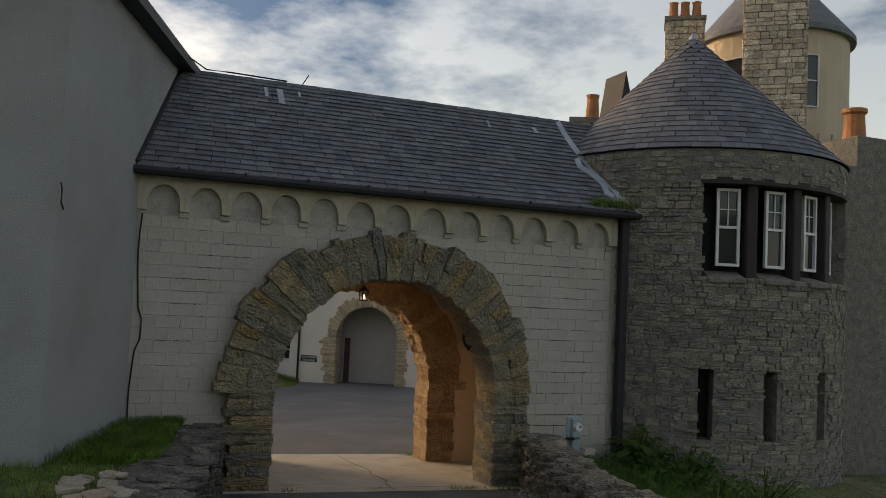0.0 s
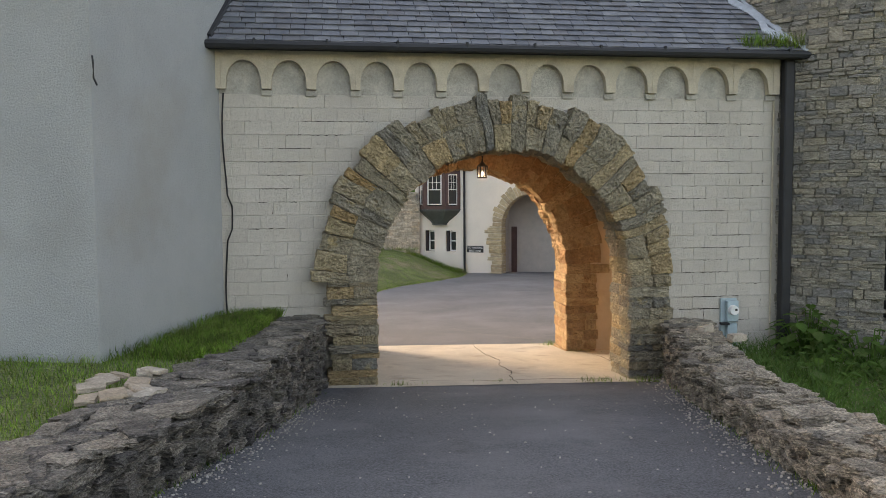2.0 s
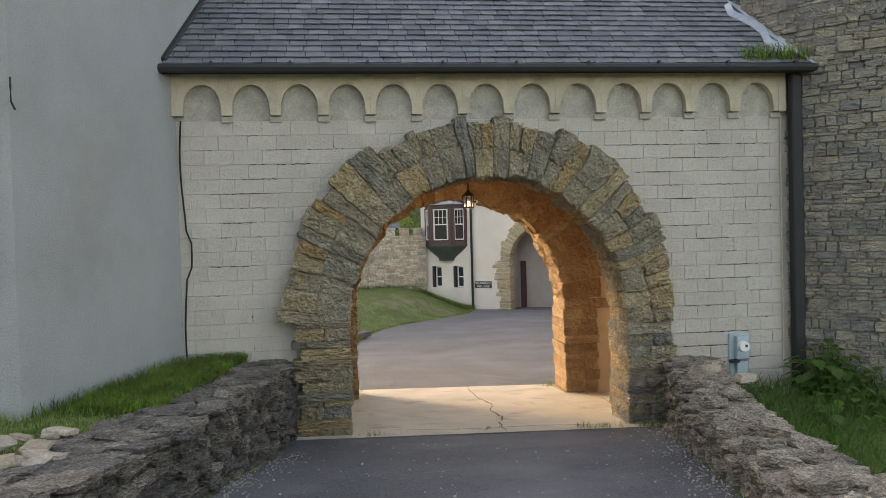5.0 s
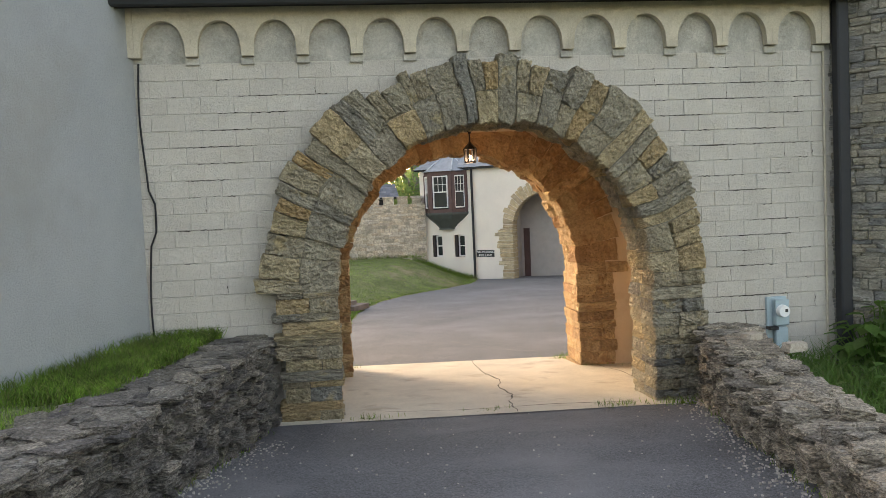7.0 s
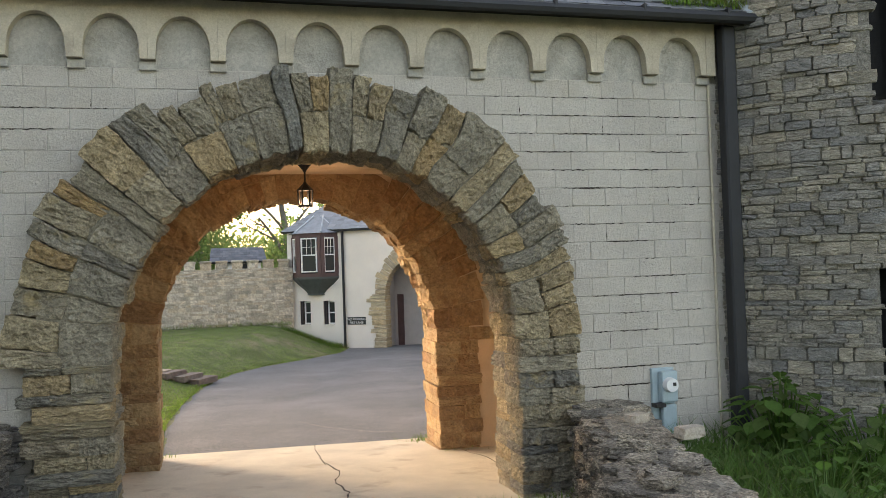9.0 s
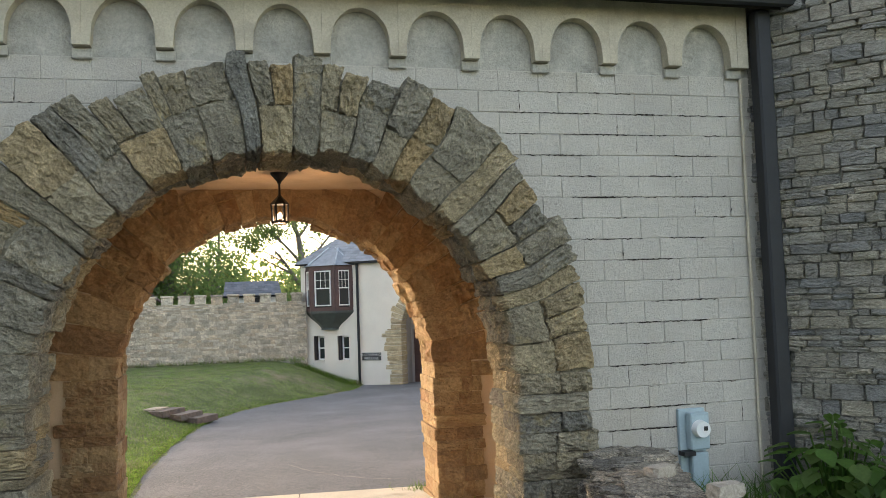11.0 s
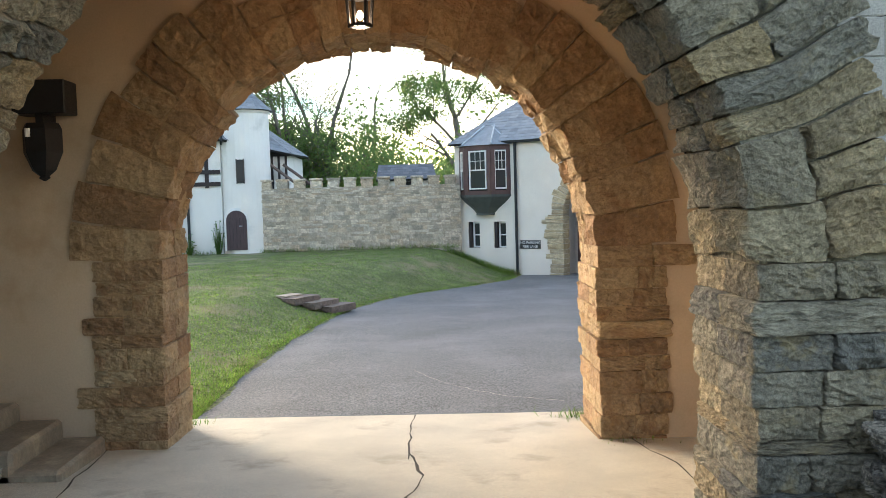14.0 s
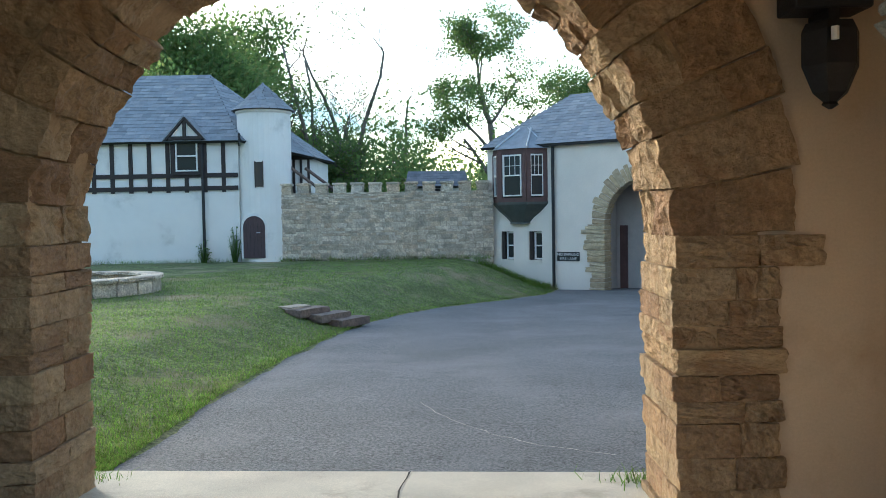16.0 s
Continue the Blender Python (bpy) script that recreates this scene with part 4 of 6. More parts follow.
part("dial_face", boxed(8.565, 8.60, FRONT - 0.285, FRONT - 0.272, 1.31, 1.35), "signblack", meter)
part("clasp", boxed(8.38, 8.50, FRONT - 0.22, FRONT - 0.10, 1.07, 1.11), "iron", meter)
part("conduit", tube(bmesh.new(), [(8.57, FRONT - 0.14, 0.66), (8.57, FRONT - 0.14, 0.45)], 0.03), "meter", meter)

lan = thing("hanging_lantern", "black iron lantern hanging lit from the ceiling", "lantern")
LX, LY = 4.76, 16.45
part("canopy", lathe(bmesh.new(), [(0.10, 4.10), (0.09, 4.075), (0.025, 4.0), (0.02, 3.98)], 16, (LX, LY)), "iron", lan)
part("chain", tube(bmesh.new(), [(LX, LY, 3.99), (LX, LY, 3.84)], 0.012, 6), "iron", lan)
part("cap", lathe(bmesh.new(), [(0.012, 3.86), (0.03, 3.83), (0.10, 3.76), (0.105, 3.745)], 6, (LX, LY)), "iron", lan)
for k in range(6):
    t = k * math.pi / 3
    part("bar", tube(bmesh.new(), [(LX + 0.092 * math.cos(t), LY + 0.092 * math.sin(t), 3.75), (LX + 0.078 * math.cos(t), LY + 0.078 * math.sin(t), 3.56)], 0.013, 5), "iron", lan)
part("base", lathe(bmesh.new(), [(0.088, 3.565), (0.092, 3.555), (0.088, 3.54), (0.066, 3.54), (0.066, 3.565), (0.088, 3.565)], 6, (LX, LY), False), "iron", lan)
part("bulb", lathe(bmesh.new(), [(0.010, 3.66), (0.022, 3.64), (0.026, 3.62), (0.012, 3.595)], 10, (LX, LY)), "bulb", lan, "glowing warm bulb")
lamp = new("lantern_light", bpy.data.lights.new("lantern_light", "POINT"))
lamp.data.energy, lamp.data.color, lamp.data.shadow_soft_size = LAMP, (1.0, 0.64, 0.36), 0.09
lamp.location = (LX, LY, 3.57)


def sconce(x):
    s = thing("wall_lantern", "unlit dark iron wall lantern under a bracket board", "lantern", (x, 17.55, 0), group="wall lanterns")
    part("bracket", boxed(-0.22, 0.22, -0.06, 0.22, 3.10, 3.38, 0.01), "iron", s)
    part("arm", boxed(-0.03, 0.03, -0.05, 0.22, 2.98, 3.12), "iron", s)
    part("body", lathe(bmesh.new(), [(0.14, 3.02), (0.165, 2.97), (0.165, 2.78), (0.10, 2.63), (0.04, 2.58)], 6), "iron", s)
    part("finial", lathe(bmesh.new(), [(0.04, 2.58), (0.05, 2.565), (0.01, 2.54)], 6), "iron", s)
    part("socket", tube(bmesh.new(), [(-0.05, -0.17, 2.90), (-0.05, -0.17, 2.97)], 0.022), "white", s, "white lamp socket")
    return s


sconce(2.02)
sconce(7.57)
steps = thing("passage_steps", "worn concrete steps rising to the side of the archway", "steps")
for k in range(3):
    part("step", boxed(0.92, 2.34 - 0.36 * k, 16.75, 17.75, 0.0 + 0.002 * k, 0.30 + 0.165 * k, 0.03), "step", steps)

# ---- tower windows ----
def sash(parent, m, w, h, cols=3, rows=2, wood="white", depth=0.05):
    """A sash window: frame, meeting rail, glazing bars on the upper half, and two panes."""
    win = new("window")
    win.parent, win.matrix_basis = parent, m
    f = 0.055
    bm = bmesh.new()
    for a in ((-w / 2, -w / 2 + f, 0, h), (w / 2 - f, w / 2, 0, h), (-w / 2 + f, w / 2 - f, 0, f), (-w / 2 + f, w / 2 - f, h - f, h), (-w / 2 + f, w / 2 - f, h * 0.5 - 0.025, h * 0.5 + 0.025)):
        box(bm, a[0], a[1], -depth, depth * 0.4, a[2], a[3])
    part("window_frame", bm, wood, win)
    if cols:
        for c in range(1, cols):
            x = -w / 2 + f + (w - 2 * f) * c / cols
            part("glazing_bar", boxed(x - 0.009, x + 0.009, -0.02, 0.005, h * 0.5 + 0.025, h - f), wood, win)
        for r in range(1, rows):
            z = h * 0.5 + (h * 0.5 - f) * r / rows
            part("glazing_bar", boxed(-w / 2 + f, w / 2 - f, -0.018, 0.007, z - 0.009, z + 0.009), wood, win)
    part("pane", boxed(-w / 2 + f, w / 2 - f, 0.01, 0.016, f, h * 0.5 - 0.025), "glass", win)
    part("pane", boxed(-w / 2 + f, w / 2 - f, 0.008, 0.014, h * 0.5 + 0.025, h - f), "glass", win)
    return win


def tower_at(deg, r, z):
    t = radians(deg)
    return Matrix.Translation((TC.x + r * math.cos(t), TC.y + r * math.sin(t), z)) @ Matrix.Rotation(t + math.pi / 2, 4, "Z")


for d in (-112.9, -94.2, -75.6, -56.9):
    sash(tower, tower_at(d, TR - 0.28, 4.55), 0.46, 1.52, 2, 2)
for d in (-105.2, -86.5, -67.8):
    part("mullion", boxed(-0.11, 0.11, -0.12, 0.2, 4.30, 6.16, 0.02), "timber", tower, "dark oak mullion", tower_at(d, TR - 0.20, 0))
for d in (-114.5, -95.8, -77.2, -58.5):
    bm = boxed(-0.36, 0.36, -0.10, 0.5, 4.20, 4.46, 0.03)
    for v in bm.verts:
        if v.co.z > 4.4 and v.co.y < 0:
            v.co.z -= 0.14
    part("sill", bm, "mortar_grey", tower, "sloping grey stone sill", tower_at(d, TR, 0))
ring_wall("lintel", TR - 0.32, TR + 0.06, 6.13, 6.25, WIN[0] - 1, WIN[1] + 1, "timber", tower)
for s0, s1 in SLITS:
    part("slit_sill", boxed(-0.2, 0.2, -0.02, 0.4, 1.10, 1.22, 0.01), "mortar_grey", tower, "", tower_at((s0 + s1) / 2, TR, 0))

# ---- buildings beyond the tower ----
east = thing("stone_building", "dark rubble stone building beside the round tower", "building")
part("wall", boxed(15.2, 22, 15.2, 24, -0.6, 7.3), "mortar_grey", east)
part("chimney_base", boxed(16.6, 17.8, 15.3, 16.5, 7.3, 8.1, 0.03), "mortar_grey", east)
part("chimney_pot", lathe(bmesh.new(), [(0.28, 8.1), (0.24, 8.75), (0.30, 8.8), (0.30, 8.9)], 14, (17.1, 15.9)), "clay", east, "clay chimney pot")
KC = (24.25, 26.7)
keep = thing("round_keep", "cream rendered round tower with slate cone", "tower")
part("wall", lathe(bmesh.new(), [(2.45, 0), (2.45, 9.3), (2.85, 10.1), (2.85, 14.4)], 40, KC), "cream", keep)
part("roof", lathe(bmesh.new(), [(3.08, 14.35), (3.08, 14.55), (0.05, 18.2)], 40, KC), "slate_far", keep)
for k in range(16):
    t = radians(-160 + k * 13)
    part("corbel", boxed(-0.12, 0.12, -0.18, 0.1, 9.4, 10.5, 0.03), "cream", keep, "", Matrix.Translation((KC[0] + 2.75 * math.cos(t), KC[1] + 2.75 * math.sin(t), 0)) @ Matrix.Rotation(t + math.pi / 2, 4, "Z"))
for d in (-108.0, -160.0):
    t = radians(d)
    sash(keep, Matrix.Translation((KC[0] + 2.86 * math.cos(t), KC[1] + 2.86 * math.sin(t), 11.4)) @ Matrix.Rotation(t + math.pi / 2, 4, "Z"), 1.0, 2.0, 0, 0)


def chimney(at, sx, sy, z0, z1, turn, pots, label):
    c = thing("chimney", label, "chimney", (*at, 0), turn)
    part("stack", boxed(-sx / 2, sx / 2, -sy / 2, sy / 2, z0, z1, 0.03), "mortar_grey", c)
    pile = Pile(TS)
    z = max(z0, 5.0)
    while z < z1 - 0.1:
        h = random.choice((0.14, 0.2, 0.26))
        for s, n in ((sx, 0), (sy, 1)):
            for side2 in (-1, 1):
                x = -s / 2
                while x < s / 2 - 0.08:
                    w = min(random.uniform(0.2, 0.55), s / 2 - x)
                    o2 = side2 * ((sy if n == 0 else sx) / 2)
                    cc = (x + w / 2, o2, z + h / 2) if n == 0 else (o2, x + w / 2, z + h / 2)
                    pile.add(cc, (w - 0.015, 0.12, h - 0.015) if n == 0 else (0.12, w - 0.015, h - 0.015))
                    x += w
        z += h
    pile.done("stonework", "yardstone_far", c, "squared warm stones")
    part("cap", boxed(-sx / 2 - 0.1, sx / 2 + 0.1, -sy / 2 - 0.1, sy / 2 + 0.1, z1, z1 + 0.15), "mortar_grey", c)
    for k in range(pots):
        x = (k - (pots - 1) / 2) * 0.42
        part("chimney_pot", lathe(bmesh.new(), [(0.19, z1 + 0.15), (0.15, z1 + 0.75), (0.18, z1 + 0.85)], 12, (x, 0)), "clay", c, "orange clay pot")
    return c


chimney((20.8, 22.8), 1.95, 1.4, 0, 18.0, -40, 0, "tall squared warm stone chimney stack beside the keep")
chimney((19.6, 26.2), 1.3, 1.1, 0, 14.5, -35, 3, "squared stone chimney with clay pots")
chimney((11.7, 19.5), 1.0, 0.9, 0, 8.45, -30, 1, "low stone chimney with one orange clay pot")
gab = thing("gabled_roof", "steep dark timber gable behind the conical roof", "roof")
part("gable", prism(bmesh.new(), [(14.2, 6), (16.4, 6), (15.0, 11.3)], 23.0, 24.2), "timber", gab)

joints = random.Random(63)


def open_joint(x, z, dx, dz, n):
    """A ragged dark gap between blocks, n short pieces long."""
    bm = bmesh.new()
    rows4 = []
    for i in range(n):
        w = joints.choice((0.0006, 0.0012, 0.002, 0.003, 0.0055)) if 0 < i < n - 1 else 0.0003
        j = joints.uniform(-0.006, 0.006)
        c = (x + i * dx + (j if dz else 0), z + i * dz + (j if dx else 0))
        rows4.append([bm.verts.new((c[0] - (w if dz else 0), FRONT - 0.0625, c[1] - (w if dx else 0))), bm.verts.new((c[0] + (w if dz else 0), FRONT - 0.0625, c[1] + (w if dx else 0)))])
    for p, q in zip(rows4, rows4[1:]):
        bm.faces.new((p[0], q[0], q[1], p[1]))
    part("open_joint", bm, "crack", wall_front, "dark open joint between blocks")


for k in range(300):
    z = 0.62 + 0.2035 * joints.randrange(2, 21) + 0.10175
    x = joints.choice((joints.uniform(6.7, 8.9), joints.uniform(6.7, 8.9), joints.uniform(0.6, 2.4), joints.uniform(2.0, 7.0)))
    n = joints.randrange(5, 22)
    if math.hypot(x + 0.6 - CX, z - SPR) < 3.1 or math.hypot(x - CX, z - SPR) < 3.0 or z > 4.75 or x + 0.03 * n > 9.2:
        continue
    open_joint(x, z, 0.03, 0, n)
for k in range(46):
    row = joints.randrange(2, 20)
    z = 0.62 + 0.2035 * row - 0.09
    x = (0.52 if row % 2 else 0.72) + 0.4 * joints.randrange(0, 22)
    if math.hypot(x - CX, z - SPR) > 3.15 and x < 9.2:
        open_joint(x, z, 0, 0.022, joints.randrange(4, 9))

# ---- courtyard house with the oriel ----
house = thing("oriel_house", "cream painted stone house with oriel and slate roof", "house", (9.57, 44.72, 0), -35)
random.seed(41)
EV = 4.56
bm = bmesh.new()
prism(bm, arch_outline(0.0, 8.0, -1.6, EV, 3.68, 1.68, 1.52, 0), 0.0, 0.5)
part("wall", bm, "cream_house", house)
for a in ((-2.95, 0, 0.0, 0.5, 1.27, EV), (-2.95, 0, 0.0, 0.5, -1.6, 0.17), (-2.95, -2.36, 0.0, 0.5, 0.17, 1.27), (-1.80, -1.13, 0.0, 0.5, 0.17, 1.27), (-0.55, 0, 0.0, 0.5, 0.17, 1.27), (-2.95, -2.45, 0.5, 6.0, -1.6, EV), (-2.95, 8.0, 5.6, 6.0, -1.6, EV), (7.6, 8.0, 0.5, 5.6, -1.6, EV)):
    part("wall", boxed(*a), "cream_house", house)
part("porch_back", boxed(1.0, 7.0, 1.6, 1.8, -1.6, 3.4), "plaster_shaded", house, "shaded grey back wall of the porch")
part("porch_side", boxed(1.6, 1.8, 0.5, 1.6, -1.6, 3.4), "plaster_shaded", house)
part("porch_ceiling", boxed(1.0, 7.0, 0.5, 1.6, 3.3, 3.4), "plaster_shaded", house)
part("porch_door", boxed(1.95, 2.25, 1.54, 1.60, -1.3, 1.45), "maroon", house, "narrow dark wooden door")
for x in (-2.08, -0.84):
    sash(house, pose(x + 0.07, 0.22, 0.19), 0.40, 1.06, 0, 0)
    part("sill", boxed(x - 0.28, x + 0.28, -0.04, 0.3, 0.10, 0.17), "cream_house", house)
    part("jamb_lining", boxed(x - 0.28, x - 0.16, 0.06, 0.46, 0.17, 1.27), "timber", house, "dark window lining")
HS = pool("yardstone", 8, 3, 0.06, 200)
AS = pool("reveal", 8, 3, 0.05, 220, 0.96, 0.05)
a = 0.0
while a < math.pi - 0.02:
    da = min(random.uniform(0.08, 0.14), math.pi - a)
    ri, ro = 1.64, 1.66 + random.uniform(0.42, 0.72)
    gap = 0.004
    src = random.choice(HS)
    vs = []
    for v in src.vertices:
        an, r = a + da / 2 + (da / 2 - gap) * v.co.x * 2, (ri + ro) / 2 + (ro - ri) / 2 * v.co.z * 2
        vs.append((3.68 - r * math.cos(an), 0.25 + v.co.y * 0.58, 1.52 + r * math.sin(an)))
    me = bpy.data.meshes.new("voussoir")
    me.from_pydata(vs, [], [tuple(p.vertices) for p in src.polygons])
    me.materials.append(M["reveal"])
    ob = new("voussoir", me)
    ob.parent = house
    a += da
for s, edge in ((-1, 2.04), (1, 5.32)):
    z = -1.3
    while z < 1.5:
        h = min(random.uniform(0.12, 0.26), 1.525 - z)
        w = random.uniform(0.5, 0.95) if s < 0 else random.uniform(0.4, 0.7)
        place("quoin", random.choice(AS), house, (edge + s * w / 2, 0.25, z + h / 2), (w, 0.60, h - 0.012))
        z += h
part("downpipe", tube(bmesh.new(), [(-0.02, -0.08, 4.45), (-0.02, -0.08, -1.0)], 0.06), "gutter", house)
part("gutter", boxed(-0.4, 8.0, -0.22, -0.10, EV - 0.10, EV, 0.02), "gutter", house)


def slated(parent, quad, rows, width, mat="slate_pale"):
    """Slates on a roof plane; quad: eave left, eave right, ridge right, ridge left."""
    p = [Vector(v) for v in quad]
    pile = Pile(SLATES)
    up = ((p[3] + p[2]) / 2 - (p[0] + p[1]) / 2)
    nrm = (p[1] - p[0]).cross(up).normalized()
    xd = (p[1] - p[0]).normalized()
    yd = nrm.cross(xd)
    rot = Matrix((xd, yd, nrm)).transposed()
    for r in range(rows):
        f = (r + 0.5) / rows
        a, b = p[0].lerp(p[3], f), p[1].lerp(p[2], f)
        n = max(1, int((b - a).length / width))
        for i in range(n + (r % 2)):
            t = (i + 0.5 - 0.5 * (r % 2)) / n
            t = min(max(t, 0.25 / n), 1 - 0.25 / n)
            c = a.lerp(b, t) + nrm * (0.014 + random.uniform(0, 0.008))
            ww = (b - a).length / n * (0.5 if t * n < 0.4 or t * n > n - 0.4 else 1)
            pile.add(c, (ww * 0.985, up.length / rows * 1.25, 0.014), (rot @ Euler((-0.05, 0, random.uniform(-0.01, 0.01))).to_matrix()).to_quaternion())
    return pile.done("slating", mat, parent, "pale grey slates")


def deck(parent, quads, mat="gutter"):
    bm = bmesh.new()
    for q in quads:
        vs = [Vector(v) for v in q]
        n = (vs[1] - vs[0]).cross(vs[2] - vs[0]).normalized()
        up = [bm.verts.new(v) for v in vs]
        dn = [bm.verts.new(v - n * 0.10) for v in vs]
        bm.faces.new(up)
        bm.faces.new(dn[::-1])
        for i in range(len(vs)):
            bm.faces.new((up[i], dn[i], dn[(i + 1) % len(vs)], up[(i + 1) % len(vs)]))
    return part("roof_deck", bm, mat, parent)


RG = 6.75
hq = [(-3.15, -0.22, EV), (8.2, -0.22, EV), (8.2, 3.0, RG), (-0.75, 3.0, RG)]
hl = [(-3.15, 6.2, EV), (-3.15, -0.22, EV), (-0.75, 3.0, RG), (-0.75, 3.0, RG)]
hb = [(8.2, 6.2, EV), (-3.15, 6.2, EV), (-0.75, 3.0, RG), (8.2, 3.0, RG)]
deck(house, [hq, hl[:3], hb])
slated(house, hq, 17, 0.33)
slated(house, hl, 17, 0.33)
# the oriel
OX, OW, OP = -1.49, 0.62, 0.58
plan = [(OX - OW - OP, 0.0), (OX - OW, -OP), (OX + OW, -OP), (OX + OW + OP, 0.0)]
oriel = new("oriel")
oriel.parent = house
tagged(oriel, "maroon timber oriel window on a dark corbel")
bm = bmesh.new()
prism(bm, plan + [(OX + OW + OP, 0.02), (OX - OW - OP, 0.02)], 2.40, 2.56, "z")
part("base", bm, "maroon", oriel)
bm = bmesh.new()
prism(bm, plan + [(OX + OW + OP, 0.02), (OX - OW - OP, 0.02)], 4.22, 4.42, "z")
part("head", bm, "maroon", oriel)
bm = bmesh.new()
levels = [(1.02, 2.40), (1.0, 2.30), (0.78, 2.05), (0.50, 1.80), (0.36, 1.62), (0.38, 1.55)]
loops = []
for k, z in levels:
    loops.append([bm.verts.new((OX + (x - OX) * k, y * k, z)) for x, y in plan])
for p, q in zip(loops, loops[1:]):
    for i in range(3):
        bm.faces.new((p[i], p[i + 1], q[i + 1], q[i]))
bm.faces.new(loops[-1])
part("corbel", bm, "copper", oriel, "dark grey-green swept corbel")
for (xa, ya), (xb, yb) in zip(plan, plan[1:]):
    mx, my = (xa + xb) / 2, (ya + yb) / 2
    ang = math.degrees(math.atan2(yb - ya, xb - xa))
    ln = math.hypot(xb - xa, yb - ya)
    m = pose(mx, my, 2.62, 0, 0, ang)
    sash(oriel, m @ pose(0, 0.03, 0), ln * 0.66, 1.58, 3, 2)
    for s in (-1, 1):
        part("post", boxed(s * ln / 2 - 0.17 if s > 0 else -ln / 2, ln / 2 if s > 0 else -ln / 2 + 0.17, -0.03, 0.10, -0.08, 1.64), "maroon", oriel, "", m)
    # black sheet behind the panes, painting the unlit room
    part("lining", boxed(-ln / 2, ln / 2, 0.12, 0.14, -0.06, 1.62), "iron", oriel, "", m)
bm = bmesh.new()
lo = [bm.verts.new((OX + (x - OX) * 1.12, y * 1.12 - 0.02, 4.42)) for x, y in plan]
hi = [bm.verts.new((OX - 0.25, 0.55, 5.25)), bm.verts.new((OX + 0.25, 0.55, 5.25))]
bm.faces.new((lo[0], lo[1], hi[0]))
bm.faces.new((lo[1], lo[2], hi[1], hi[0]))
bm.faces.new((lo[2], lo[3], hi[1]))
bm.faces.new((lo[0], hi[0], hi[1], lo[3]))
bm.faces.new(lo[::-1])
part("roof", bm, "slate_pale", oriel, "small slated hipped roof")
for a, b in (((OX + OW * 1.12, -OP * 1.12, 4.47), (OX + 0.25, 0.50, 5.29)), ((OX - OW * 1.12, -OP * 1.12, 4.47), (OX - 0.25, 0.50, 5.29)), ((OX + 0.1, 0.5, 5.28), (OX + 0.95, 0.1, 4.66))):
    part("hip_roll", tube(bmesh.new(), [a, b], 0.035, 6), "lead", oriel)
sign = thing("fire_lane_sign", "black sign with white lettering on the wall", "sign", (9.57, 44.72, 0), -35)
part("board", boxed(0.10, 1.02, -0.03, -0.005, 0.16, 0.50), "signblack", sign)


def words(text, size, x, y, z, mat, parent, turn=(90, 0, 0), squeeze=1.0):
    cu = bpy.data.curves.new("lettering", "FONT")
    cu.body, cu.size, cu.align_x, cu.extrude = text, size, "CENTER", 0.002
    tmp = bpy.data.objects.new("lettering", cu)
    me = bpy.data.meshes.new_from_object(tmp)
    bpy.data.objects.remove(tmp)
    ob = link("lettering", me, mat, parent)
    ob.matrix_basis = pose(x, y, z, *turn) @ Matrix.Diagonal((squeeze, 1, 1, 1))
    return ob


words("NO PARKING", 0.155, 0.56, -0.034, 0.355, "white", sign, squeeze=0.98)
words("FIRE LANE", 0.155, 0.56, -0.034, 0.195, "white", sign, squeeze=0.98)

# ---- half-timbered building with the turret ----
tim = thing("timbered_building", "white half-timbered building with grey hipped slate roof", "building")
part("wall", boxed(-13, -2.6, 46.0, 46.4, -0.2, 5.0), "stucco_far", tim)
part("wall", boxed(-3.4, -0.12, 48.0, 48.4, -0.2, 4.45), "stucco_far", tim)
part("wall", boxed(-0.52, -0.12, 48.4, 53.6, -0.2, 4.45), "stucco_far", tim)
part("wall", boxed(-13.4, -13, 46.0, 54, -0.2, 5.0), "stucco_far", tim)
for x in np.arange(-12.6, -2.5, 0.725):
    part("stud", boxed(x - 0.075, x + 0.075, 45.94, 46.0, 3.0, 4.95), "timber", tim)
for z in (3.66, 3.16):
    part("rail", boxed(-13, -2.62, 45.935, 45.998, z - 0.085, z + 0.085), "timber", tim)
part("wall_plate", boxed(-13, -2.7, 45.90, 46.0, 4.92, 5.08), "timber", tim)
part("downpipe", tube(bmesh.new(), [(-3.98, 45.9, 4.9), (-3.98, 45.9, 0.3)], 0.06), "gutter", tim)
for x in (-1.05, -0.78, -0.48, -0.17):
    part("stud", boxed(x - 0.05, x + 0.05, 47.94, 48.0, 2.2, 4.4), "timber", tim)
part("wall_plate", boxed(-1.3, 0.0, 47.9, 48.0, 4.34, 4.5), "timber", tim)
r1 = [(-13.5, 45.7, 4.98), (-2.4, 45.7, 4.98), (-4.7, 50.0, 8.2), (-13.5, 50.0, 8.2)]
r2 = [(-2.4, 45.7, 4.98), (0.12, 47.8, 4.42), (-4.7, 50.0, 8.2), (-4.7, 50.0, 8.2)]
r3 = [(0.12, 47.8, 4.42), (0.12, 54.2, 4.6), (-4.7, 50.0, 8.2), (-4.7, 50.0, 8.2)]
r4 = [(0.12, 54.2, 4.6), (-13.5, 54.2, 4.98), (-13.5, 50.0, 8.2), (-4.7, 50.0, 8.2)]
deck(tim, [r1, r2[:3], r3[:3], r4])
slated(tim, r1, 20, 0.36)
slated(tim, r2, 20, 0.36)
slated(tim, r3, 20, 0.36)
dorm = new("dormer")
dorm.parent = tim
tagged(dorm, "small timber dormer with a white sash")
DX = -4.58
